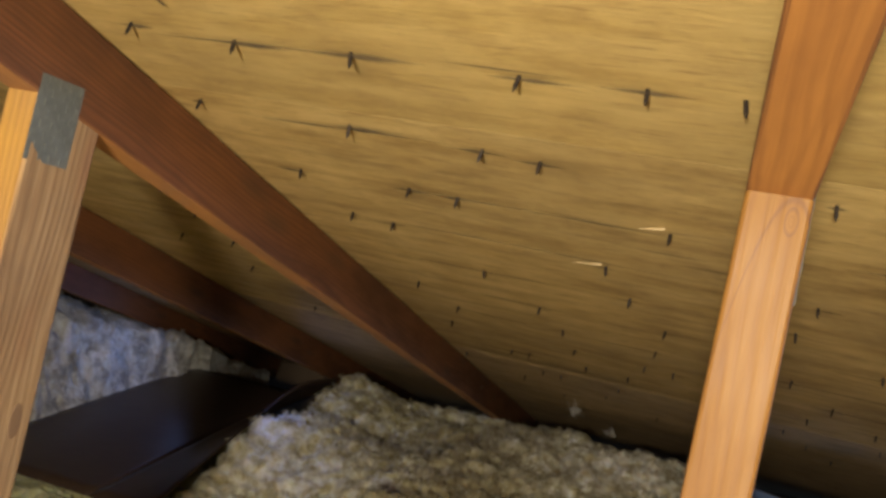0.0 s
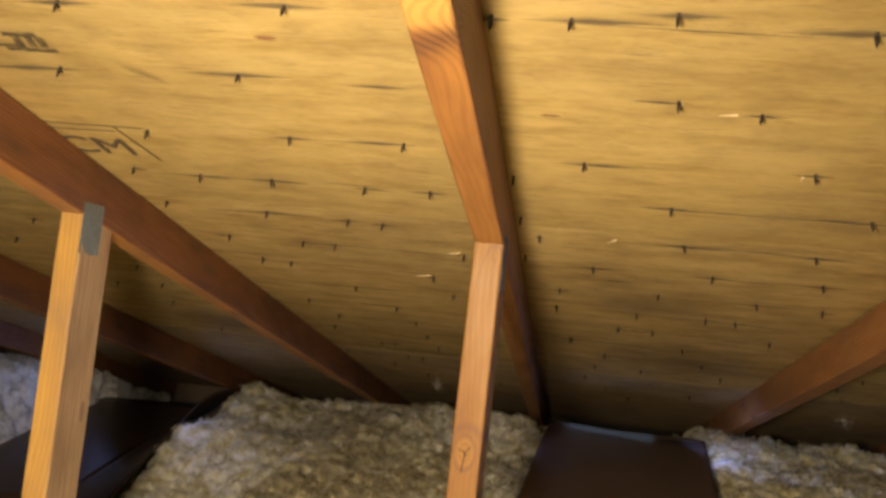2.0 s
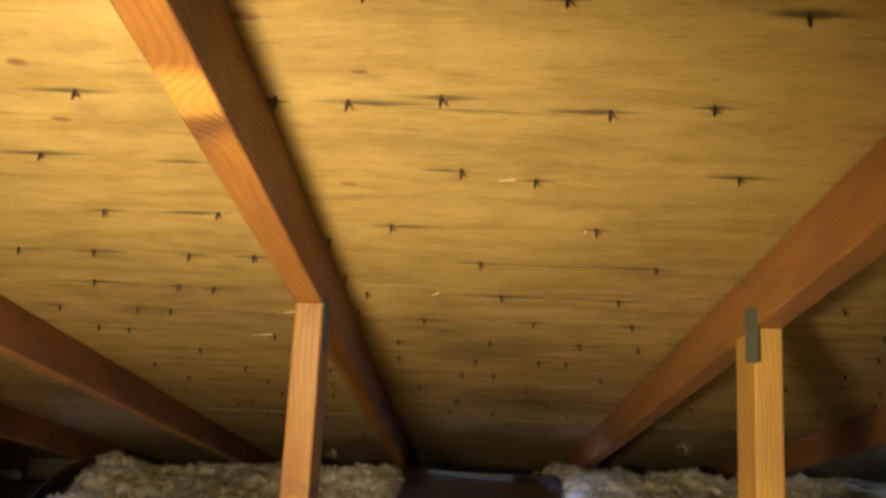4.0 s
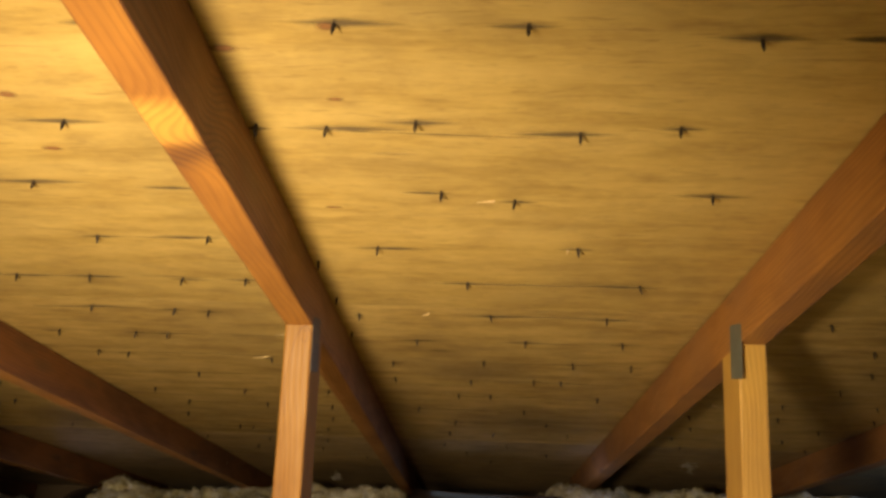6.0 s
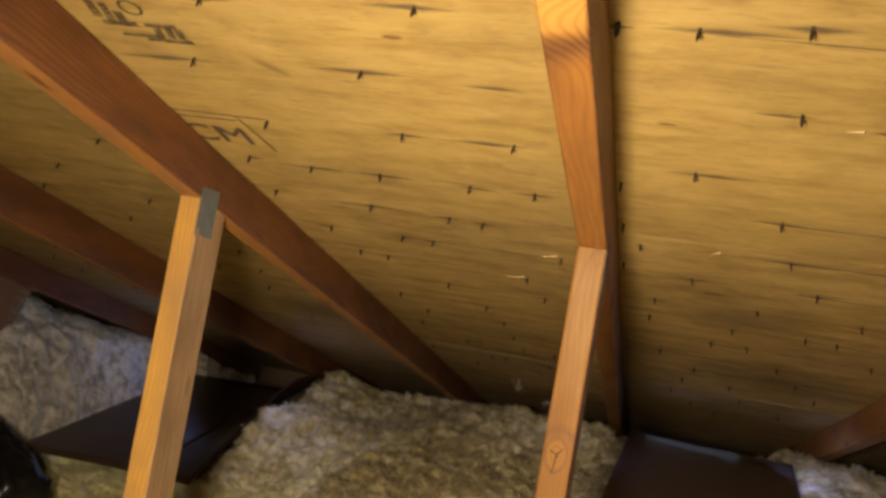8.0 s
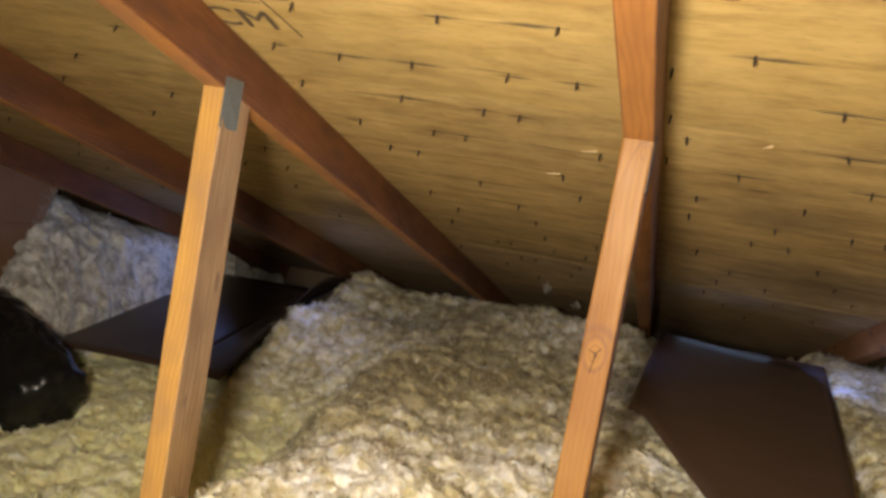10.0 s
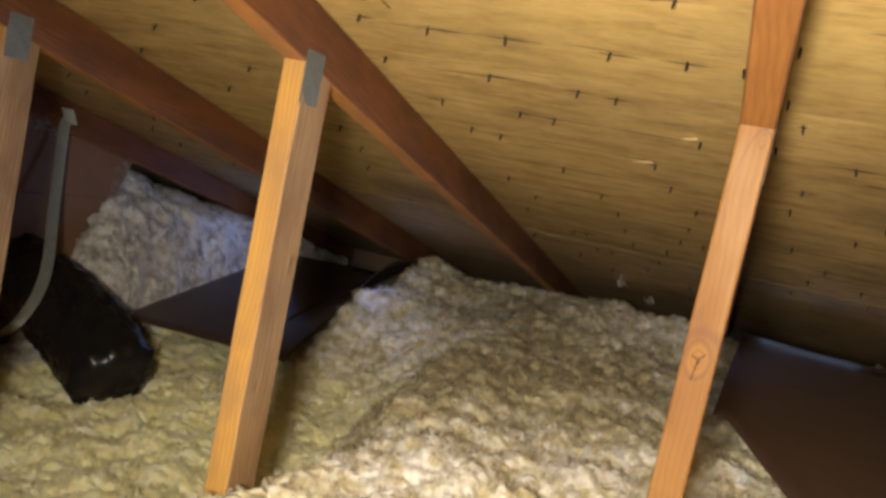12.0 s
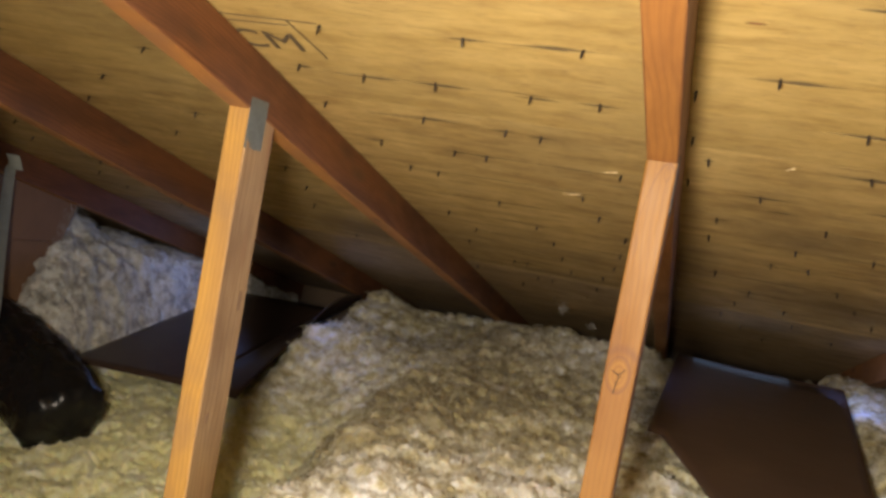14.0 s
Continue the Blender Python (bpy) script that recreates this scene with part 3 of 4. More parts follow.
# the shingle nails, course by course: x, distance down the slope, and how far the veneer is split to each side
LONG = [
    (0.128, -0.535, 0.045, 0.060), (0.281, -0.533, 0.037, 0.029), (0.465, -0.521, 0.044, 0.045), (0.562, -0.521, 0.042, 0.020), (-0.483, -0.521, 0.068, 0.056), (-0.240, -0.533, 0.012, 0.020), (-0.566, -0.521, 0.030, 0.010),
    (0.095, -0.375, 0.049, 0.092), (0.183, -0.388, 0.038, 0.047), (0.341, -0.371, 0.080, 0.046), (0.434, -0.384, 0.028, 0.029), (-0.163, -0.381, 0.063, 0.048), (-0.397, -0.373, 0.050, 0.050), (0.024, -0.373, 0.020, 0.020),
    (0.202, -0.240, 0.053, 0.017), (0.285, -0.222, 0.025, 0.029), (0.500, -0.245, 0.049, 0.045), (-0.259, -0.250, 0.075, 0.073), (-0.478, -0.242, 0.119, 0.046),
    (0.113, -0.077, 0.041, 0.079), (0.372, -0.087, 0.031, 0.029), (-0.253, -0.096, 0.031, 0.040), (-0.105, -0.098, 0.091, 0.027), (-0.452, -0.086, 0.006, 0.006),
    (0.230, 0.048, 0.051, 0.052), (0.476, 0.047, 0.108, 0.052), (-0.543, 0.048, 0.012, 0.030), (-0.442, 0.058, 0.020, 0.060), (-0.330, 0.055, 0.050, 0.070), (-0.191, 0.059, 0.030, 0.050), (-0.096, 0.056, 0.040, 0.040),
    (0.052, 0.207, 0.010, 0.010), (0.266, 0.197, 0.060, 0.080), (0.452, 0.200, 0.050, 0.060), (-0.559, 0.188, 0.010, 0.010), (-0.388, 0.196, 0.030, 0.060), (-0.253, 0.205, 0.040, 0.030), (-0.198, 0.212, 0.030, 0.030),
    (0.138, 0.344, 0.053, 0.068), (0.331, 0.341, 0.050, 0.050), (0.500, 0.339, 0.039, 0.030), (-0.514, 0.345, 0.040, 0.020), (-0.372, 0.344, 0.030, 0.040), (-0.314, 0.346, 0.030, 0.020), (-0.081, 0.343, 0.000, 0.000),
]
# x and distance down the slope
SHORT = [
    (0.082, 0.500), (0.259, 0.479), (0.430, 0.486), (0.543, 0.494), (-0.497, 0.476), (-0.441, 0.486), (-0.159, 0.499),
    (0.075, 0.630), (0.234, 0.639), (0.365, 0.623), (0.421, 0.627), (-0.347, 0.635), (-0.136, 0.629),
    (0.206, 0.772), (0.277, 0.770), (0.518, 0.775), (-0.499, 0.793), (-0.288, 0.793), (-0.090, 0.776),
    (0.107, 0.931), (0.361, 0.929), (-0.462, 0.927), (-0.267, 0.927), (-0.107, 0.935),
    (0.194, 1.091), (0.430, 1.091), (-0.515, 1.079), (-0.263, 1.085), (-0.130, 1.091), (-0.078, 1.091),
    (0.174, 1.247), (0.295, 1.247), (0.501, 1.247), (-0.418, 1.243), (-0.380, 1.242), (-0.257, 1.244), (-0.170, 1.247),
    (0.153, 1.430), (0.340, 1.430), (-0.569, 1.430), (-0.377, 1.430), (-0.334, 1.430), (-0.200, 1.430),
    (-0.450, 1.590), (-0.240, 1.590), (0.220, 1.590), (0.470, 1.590),
    (-0.368, 1.756), (-0.120, 1.756), (0.300, 1.756),
]
for x, s, left, right in LONG:
    nail(x, s, left, right, 0.0060 if left + right > 0.08 else 0.0042)
for x, s in SHORT:
    nail(x, s, random.uniform(0.005, 0.035), random.uniform(0.008, 0.04), 0.0028)
# nails along the middle rafter, close to its sides
for x, s in ((-0.031, -0.232), (0.026, -0.376), (0.025, -0.02), (0.027, 0.13), (0.026, 0.31), (-0.030, 0.055)):
    nail(x, s, 0.004, 0.004)
# hairline cracks that run on from nail to nail along each course
crack_rng = random.Random(31)
for s in (0.053, 0.197, 0.336, 0.482, 0.630, 0.776, 0.935, 1.091, 1.247):
    for x0, x1 in ((-0.59, -0.04), (0.05, 0.60)):
        for _ in range(2):
            half = crack_rng.uniform(0.06, 0.15)
            mark(crack_rng.choice(SPLIT_MESHES), crack_rng.uniform(x0 + half, x1 - half), s + crack_rng.uniform(-0.009, 0.005), half, crack_rng.uniform(0.0016, 0.0030), crack_rng.uniform(-1.5, 1.5), 0.0003)
# the bays to each side
for x, s in ((-0.853, 0.638), (-0.870, 0.794), (-1.003, 0.822), (-0.934, 0.985), (-0.930, 1.30), (-1.023, 0.206), (-0.825, 0.055), (-1.169, 0.347), (-0.912, 0.348), (-1.056, 0.499), (-0.70, 0.20), (-0.76, 0.48), (-1.12, 0.05)):
    nail(x, s, 0.03, 0.03)
for k in range(14):
    s = -0.521 + 0.1445 * k
    for x in (random.uniform(0.68, 0.85), random.uniform(0.88, 1.05), random.uniform(1.07, 1.22)):
        nail(x, s, random.uniform(0.01, 0.05), random.uniform(0.01, 0.05))
    for x in (random.uniform(-1.8, -1.55), random.uniform(-1.5, -1.27)):
        nail(x, s, random.uniform(0.0, 0.04), random.uniform(0.0, 0.04))
# veneer splits and smudges without a nail
mark(SPLIT_MESHES[1], -0.106, -0.241, 0.042, 0.0048)
mark(SPLIT_MESHES[2], 0.21, -0.368, 0.13, 0.0016, 2.0)
mark(SPLIT_MESHES[3], -0.069, -0.533, 0.03, 0.006)
mark(SPLIT_MESHES[0], 0.18, 0.405, 0.034, 0.004)
for x, s, half, wide, turn in ((-0.374, -0.243, 0.032, 0.010, 45), (-0.02, 0.43, 0.06, 0.006, 0), (0.155, -0.329, 0.03, 0.004, 0), (-0.08, 0.40, 0.04, 0.005, 0), (0.25, 0.56, 0.16, 0.11, 0), (0.40, 1.05, 0.24, 0.20, 0), (-0.3, 1.32, 0.30, 0.05, 0), (-0.85, 1.2, 0.25, 0.2, 0)):
    mark(SMUDGE_MESH, x, s, half, wide, turn, 0.0003)
# knots in the veneer
KNOT_MARK = mark_mesh("veneer_knot", stain_material("veneer_knot", (0.24, 0.11, 0.045), 1.5, True), 0.1, 5.0)
for x, s, half, wide in ((0.112, -0.428, 0.009, 0.0035), (-0.195, -0.428, 0.011, 0.006), (-0.200, -0.328, 0.013, 0.0045), (0.029, -0.502, 0.014, 0.006), (0.121, -0.532, 0.010, 0.006), (-0.144, -0.556, 0.012, 0.006), (0.075, -0.20, 0.012, 0.003), (0.065, -0.602, 0.012, 0.007)):
    mark(KNOT_MARK, x, s, half, wide, 0.0, 0.0004)


def splinter(x, s, length, turn):
    bm = bmesh.new()
    vs = box(bm, 0, 1, -0.5, 0.5, -0.5, 0.5)
    for v in vs:
        if v.co.x > 0.5:
            v.co.y *= 0.15
            v.co.z = v.co.z * 0.15 - 1.6
    ob = part("splinter", bm, PALE, deck)
    ob.matrix_world = slope_pose(x, s, DECK - 0.001) @ pose(0, 0, 0, 0, 0, turn) @ Matrix.Diagonal((length, 0.0022, 0.0022, 1))


splinter(0.262, -0.221, 0.020, 190)
splinter(0.360, -0.083, 0.008, 100)
splinter(-0.163, 0.489, 0.036, 178)
splinter(-0.086, 0.327, 0.026, 176)
splinter(0.168, 0.192, 0.014, 160)
splinter(0.78, 0.80, 0.02, 30)
splinter(0.92, 1.02, 0.02, 200)

# grade stamp: a ruled box with two letters, and a block of print that cannot be read
text = bpy.data.curves.new("stamp_letters", "FONT")
text.body, text.size, text.extrude, text.space_character = "CM", 0.074, 0.0002, 1.0
text_ob = new("stamp_letters", text)
letters = bpy.data.meshes.new_from_object(text_ob)
bpy.data.objects.remove(text_ob)
letters.materials.append(INK_LINE)
ob = part("stamp_letters", letters, None, deck, "faded stamped letters on the plywood")
ob.matrix_world = slope_pose(-0.612, -0.006, DECK - 0.002) @ Matrix.Diagonal((1, -1, -1, 1))


def ink_line(x0, s0, x1, s1, wide=0.0022):
    bm = bmesh.new()
    length = math.hypot(x1 - x0, s1 - s0)
    box(bm, 0, length, -wide / 2, wide / 2, -0.0002, 0.0002)
    ob = part("stamp_rule", bm, INK_LINE, deck)
    ob.matrix_world = slope_pose(x0, s0, DECK - 0.0018) @ pose(0, 0, 0, 0, 0, math.degrees(math.atan2(s1 - s0, x1 - x0)))


INK_BAR = bpy.data.meshes.new("stamp_bar")
INK_BAR.from_pydata([(-1, -1, 0), (1, -1, 0), (1, 1, 0), (-1, 1, 0)], [], [(0, 1, 2, 3)])
INK_BAR.materials.append(INK_BLOCK)
ink_line(-0.625, -0.098, -0.452, -0.096)
ink_line(-0.625, -0.080, -0.500, -0.082)
ink_line(-0.496, -0.098, -0.480, 0.010)
ink_line(-0.612, -0.075, -0.604, 0.000)
# two rows of print reading down the sheet, too worn to read, with a ring beside them
for x, s, wide, high, turn in ((-0.532, -0.418, 0.118, 0.011, 1.0), (-0.500, -0.424, 0.050, 0.014, -2.0),
                               (-0.576, -0.392, 0.013, 0.030, 14), (-0.560, -0.384, 0.012, 0.034, 12), (-0.545, -0.388, 0.012, 0.040, 12), (-0.553, -0.368, 0.050, 0.008, 0),
                               (-0.515, -0.392, 0.036, 0.005, 0), (-0.512, -0.381, 0.040, 0.005, 0), (-0.506, -0.371, 0.048, 0.005, 0),
                               (-0.552, -0.340, 0.011, 0.034, 12), (-0.538, -0.332, 0.010, 0.040, 12), (-0.526, -0.322, 0.011, 0.030, 12), (-0.534, -0.312, 0.046, 0.009, 0),
                               (-0.482, -0.312, 0.040, 0.008, 0), (-0.476, -0.300, 0.009, 0.024, 12), (-0.492, -0.298, 0.009, 0.024, 12), (-0.464, -0.298, 0.009, 0.022, 12),
                               (-0.520, -0.290, 0.050, 0.006, 0), (-0.486, -0.282, 0.060, 0.008, 1)):
    ob = part("stamp_bar", INK_BAR, None, deck)
    ob.matrix_world = slope_pose(x, s, DECK - 0.0018) @ pose(0, 0, 0, 0, 0, turn) @ Matrix.Diagonal((wide / 2, high / 2, 1, 1))
bm = bmesh.new()
inner = bmesh.ops.create_circle(bm, segments=24, radius=0.011)["verts"]
outer = bmesh.ops.create_circle(bm, segments=24, radius=0.014)["verts"]
for a in range(24):
    b = (a + 1) % 24
    bm.faces.new((inner[a], inner[b], outer[b], outer[a]))
ring = part("stamp_ring", bm, INK_LINE, deck)
ring.matrix_world = slope_pose(-0.500, -0.345, DECK - 0.0018)

# ---- trusses ----
# x, underside below the middle one, front of the web, web lean in x, rafter and web wood, side and place of the plate
TRUSSES = [
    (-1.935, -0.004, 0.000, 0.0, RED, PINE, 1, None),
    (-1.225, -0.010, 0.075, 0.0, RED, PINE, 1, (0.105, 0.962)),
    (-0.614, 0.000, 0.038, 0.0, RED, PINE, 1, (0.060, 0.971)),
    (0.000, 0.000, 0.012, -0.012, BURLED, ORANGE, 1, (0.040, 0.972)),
    (0.625, 0.000, 0.045, 0.0, AMBER, YELLOW, -1, (0.055, 0.980)),
    (1.240, 0.000, 0.030, 0.0, AMBER, YELLOW, -1, (0.060, 0.980)),
]


def plate_mesh(material):
    """A pressed nail plate, 50 by 76 mm, with its rows of punched teeth."""
    bm = bmesh.new()
    box(bm, -0.0006, 0.0001, -0.025, 0.025, -0.038, 0.038, 0.0003)
    for j in range(8):
        for i in range(4):
            y, z = -0.0185 + i * 0.0124 + (0.003 if j % 2 else -0.003), -0.033 + j * 0.0094
            box(bm, -0.0002, 0.0005, y - 0.0011, y + 0.0011, z - 0.0032, z + 0.0032)
    me = bpy.data.meshes.new("nail_plate")
    bm.to_mesh(me)
    bm.free()
    me.materials.append(material)
    return me


PLATE = plate_mesh(TOOTHED)
# same plate in the shade-darkened steel
SHADED_PLATE = plate_mesh(SHADED_STEEL)
for k, (tx, off, y0, lean, wood, web_wood, side, plate) in enumerate(TRUSSES):
    truss = tagged(new("roof_truss"), "reddish sawn lumber roof truss with an upright web" if wood is RED else "amber sawn lumber roof truss with an upright web", "roof truss", "roof trusses")
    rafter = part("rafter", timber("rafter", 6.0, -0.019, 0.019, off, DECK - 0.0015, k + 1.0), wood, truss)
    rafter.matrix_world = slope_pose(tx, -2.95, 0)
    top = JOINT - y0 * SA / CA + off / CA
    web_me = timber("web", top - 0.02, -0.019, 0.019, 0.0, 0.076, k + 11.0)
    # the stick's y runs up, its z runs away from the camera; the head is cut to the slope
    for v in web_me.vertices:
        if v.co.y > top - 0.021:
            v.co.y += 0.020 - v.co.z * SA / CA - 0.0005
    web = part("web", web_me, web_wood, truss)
    # a leaning stick stands out at its foot
    for v in web_me.vertices:
        v.co.x += lean * (1 - v.co.y)
    web.matrix_world = Matrix.Translation((tx, y0, 0)) @ Matrix(((1, 0, 0, 0), (0, 0, -1, 0), (0, 1, 0, 0), (0, 0, 0, 1))) @ Matrix.Diagonal((1, 1, -1, 1))
    if plate:
        for sd in ((1,) if tx == 0.0 else (side,)):
            ob = part("nail_plate", SHADED_PLATE if tx == 0.0 else PLATE, None, truss, "toothed steel plate with its shade put into a darker grey" if tx == 0.0 else "galvanised toothed steel plate")
            ob.matrix_world = Matrix.Translation((tx + sd * 0.0194, plate[0], plate[1])) @ Matrix.Diagonal((sd, 1, 1, 1))
    if web_wood is PINE and plate:
        # dark knots in the web's greyed, darkened side face
        for ky, kz, ry, rz in ((0.058, 0.700, 0.007, 0.018), (0.022, 0.520, 0.005, 0.010)):
            bm = bmesh.new()
            bmesh.ops.create_cone(bm, cap_ends=True, segments=16, radius1=1.0, radius2=0.9, depth=1.0)
            knot = part("knot", bm, KNOT, truss)
            knot.matrix_world = Matrix.Translation((tx + 0.0192, y0 + ky, kz)) @ pose(0, 0, 0, 0, 90, 0) @ Matrix.Diagonal((rz, ry, 0.0012, 1))
    if tx == 0.0:
        # the star check in the large knot
        for x0, z0, x1, z1 in ((-0.001, 0.728, -0.004, 0.703), (-0.001, 0.728, 0.006, 0.736), (-0.001, 0.728, -0.010, 0.732), (0.002, 0.727, -0.002, 0.722)):
            bm = bmesh.new()
            vs = box(bm, 0, math.hypot(x1 - x0, z1 - z0), -0.0004, 0.0003, -0.0006, 0.0006)
            crack = part("check", bm, CRACK, truss)
            crack.matrix_world = pose(tx + x0 + lean * (1 - z0), y0 - 0.0001, z0, 0, -math.degrees(math.atan2(z1 - z0, x1 - x0)), 0)

# ---- loose-fill insulation ----
def wool_height(x, y):
    """The lie of the wool before its lumps, by the plan."""
    left = 0.11 + 0.09 * smooth(0.5, 1.10, y) + 0.24 * smooth(1.05, 1.65, y) + 0.10 * smooth(1.6, 2.2, y)
    mid = 0.37 + 0.05 * smooth(0.0, 0.7, y) + 0.13 * smooth(0.7, 2.1, y)
    right = 0.42 + 0.05 * smooth(0.2, 0.9, y) + 0.04 * smooth(0.9, 2.0, y)
    far = 0.53 + 0.08 * smooth(0.6, 1.7, y)
    edge = 0.05 * np.sin(y * 5.0)
    mid = mid + 0.035 * np.exp(-((x + 0.40) / 0.20) ** 2 - ((y - 0.26) / 0.16) ** 2)
    h = left + (mid - left) * smooth(-0.82 + edge, -0.52 + edge, x)
    h = h - 0.035 * np.exp(-((x + 0.62) / 0.10) ** 2) * smooth(1.4, 2.0, y)
    h = h + (right - h) * smooth(-0.06, 0.08, x)
    h = h + (far - h) * smooth(0.43, 0.54, x)
    chute = smooth(-1.12, -1.24, x) * smooth(-1.90, -1.78, x) * smooth(0.95, 1.1, y)
    h = h + (0.17 - h) * chute
    pile = 0.09 + 0.49 * smooth(0.84, 1.32, y + 0.05 * np.sin(x * 13 + 1)) + 0.14 * smooth(-1.93, -2.15, x) * smooth(0.9, 1.3, y)
    h = h + (pile - h) * smooth(-1.70, -1.95, x)
    # it thins out under the deck at the eave
    return np.minimum(h, JOINT - y * SA / CA - 0.02)


def wool_mesh():
    xs = np.concatenate([np.arange(-2.9, -2.1, 0.025), np.arange(-2.1, -0.95, 0.0065), np.arange(-0.95, 0.20, 0.0042), np.arange(0.20, 1.3, 0.0075), np.arange(1.3, 2.6, 0.03)])
    ys = np.concatenate([np.arange(-0.9, -0.1, 0.03), np.arange(-0.1, 1.3, 0.0045), np.arange(1.3, 2.3, 0.008), np.arange(2.3, 2.7, 0.04)])
    gx, gy = np.meshgrid(xs, ys)
    h = wool_height(gx, gy)
    co = np.zeros((gx.size, 3))
    tip = np.zeros(gx.size)
    fx, fy, fh = gx.ravel(), gy.ravel(), h.ravel()
    lean_x = (wool_height(gx + 0.02, gy) - wool_height(gx - 0.02, gy)).ravel() / 0.04
    lean_y = (wool_height(gx, gy + 0.02) - wool_height(gx, gy - 0.02)).ravel() / 0.04
    size = np.sqrt(1 + lean_x ** 2 + lean_y ** 2)
    for i in range(gx.size):
        x, y, z = float(fx[i]), float(fy[i]), float(fh[i])
        a = noise.noise((x * 3.1, y * 3.1, 0.3))
        w = noise.noise((x * 14, y * 14, z * 14))
        v = noise.noise((x * 33, y * 33, z * 33 + 5))
        d = noise.voronoi((x * 19 + 1.1 * w, y * 19 + 0.9 * a, z * 19))[0][0]
        e = noise.voronoi((x * 40 + 1.2 * w + 0.5 * v, y * 40 - 1.2 * w + 0.5 * v, z * 40))[0][0]
        f = noise.noise((x * 120, y * 120, 1.0))
        # round knobs of two sizes with clefts between them
        knob = math.sqrt(max(0.0, 1 - (e / 0.85) ** 2))
        puff = 0.016 * math.sqrt(max(0.0, 1 - (d / 0.95) ** 2)) * (0.75 + 0.7 * a) + (0.019 + 0.010 * v) * knob
        fold = noise.noise((x * 5.0 + 3, y * 8.5, 2.0))
        lump = 0.026 * a + 0.024 * w + 0.018 * fold + puff - 0.024 + 0.004 * f
        tip[i] = knob
        co[i] = (x - lump * lean_x[i] / size[i], y - lump * lean_y[i] / size[i] - 0.25 * lump, z + lump / size[i])
    nx, ny = len(xs), len(ys)
    idx = np.arange(nx * ny).reshape(ny, nx)
    faces = np.stack([idx[:-1, :-1], idx[:-1, 1:], idx[1:, 1:], idx[1:, :-1]], -1).reshape(-1, 4)
    me = bpy.data.meshes.new("insulation")
    me.from_pydata(co.tolist(), [], faces.tolist())
    return smooth_faces(me), co, tip


wool_me, wool_co, wool_tip = wool_mesh()
wool = part("insulation", wool_me, WOOL)
tagged(wool, "yellowish white loose mineral wool insulation in lumpy drifts", "insulation", kind="stuff")


def strands(tufts, each, seed):
    """Tufts of short curled strands that stand off the wool, as thin strips in one mesh."""
    rng = np.random.default_rng(seed)
    here = (wool_co[:, 0] > -2.3) & (wool_co[:, 0] < 1.3) & (wool_co[:, 1] > -0.1) & (wool_co[:, 1] < 2.2)
    ok = wool_co[here]
    # they sit on the knobs, and are evenly spread but for the far drifts
    fine = np.where((ok[:, 0] > -0.95) & (ok[:, 0] < 0.2), 1.0, 1.6) * np.where(ok[:, 1] < 1.3, 1.0, 1.7)
    near = fine * wool_tip[here] ** 3
    at = ok[rng.choice(len(ok), tufts, p=near / near.sum())]
    r = rng.uniform(0.004, 0.0095, tufts) * (0.75 + 0.25 * np.linalg.norm(at - (0, -0.9, 0.9), axis=1))
    count = tufts * each
    way = rng.normal(0, 1, (count, 3))
    way /= np.linalg.norm(way, axis=1)[:, None]
    rr = np.repeat(r, each)[:, None]
    p = np.repeat(at, each, 0) + way * rr * rng.random((count, 1)) ** 0.6 * (1, 1, 0.8)
    d = way + rng.normal(0, 0.9, (count, 3))
    wide = rng.normal(0, 1, (count, 3))
    wide *= rng.uniform(0.0007, 0.0014, (count, 1)) / np.linalg.norm(wide, axis=1)[:, None]
    step = rr * rng.uniform(0.25, 0.55, (count, 1))
    rows = []
    for _ in range(3):
        rows.append(np.stack([p - wide, p + wide], 1))
        d = d + rng.normal(0, 0.8, (count, 3))
        p = p + step * d / np.linalg.norm(d, axis=1)[:, None]
    co = np.stack(rows, 1).reshape(-1, 3)
    first = np.arange(count)[:, None] * 6
    quads = np.concatenate([first + np.array([[k, k + 1, k + 3, k + 2]]) for k in (0, 2)])
    me = bpy.data.meshes.new("wool_strands")
    me.vertices.add(len(co))
    me.vertices.foreach_set("co", co.ravel())
    me.loops.add(quads.size)
    me.loops.foreach_set("vertex_index", quads.ravel())
    me.polygons.add(len(quads))
    me.polygons.foreach_set("loop_start", np.arange(0, quads.size, 4))
    me.update(calc_edges=True)
    return me


fuzz = part("wool_strands", strands(24000, 26, 8), STRAND)
tagged(fuzz, "fine pale strands standing off the mineral wool", "insulation", kind="stuff")

# ---- card chutes (insulation baffles) ----
def bent_sheet(name, where, u0, u1, v0, v1, nu, nv, parent, thick=0.003):
    """Part of a bent sheet: where(u, v) gives its face, u and v from 0 to 1."""
    bm = bmesh.new()
    grid = [[bm.verts.new(where(u0 + (u1 - u0) * i / nu, v0 + (v1 - v0) * j / nv)) for i in range(nu + 1)] for j in range(nv + 1)]
    for j in range(nv):
        for i in range(nu):
            bm.faces.new((grid[j][i], grid[j][i + 1], grid[j + 1][i + 1], grid[j + 1][i]))
    bmesh.ops.recalc_face_normals(bm, faces=bm.faces)
    bmesh.ops.solidify(bm, geom=list(bm.faces), thickness=thick)
    me = bpy.data.meshes.new(name)
    bm.to_mesh(me)
    bm.free()
    return part(name, smooth_faces(me), CARD, parent)


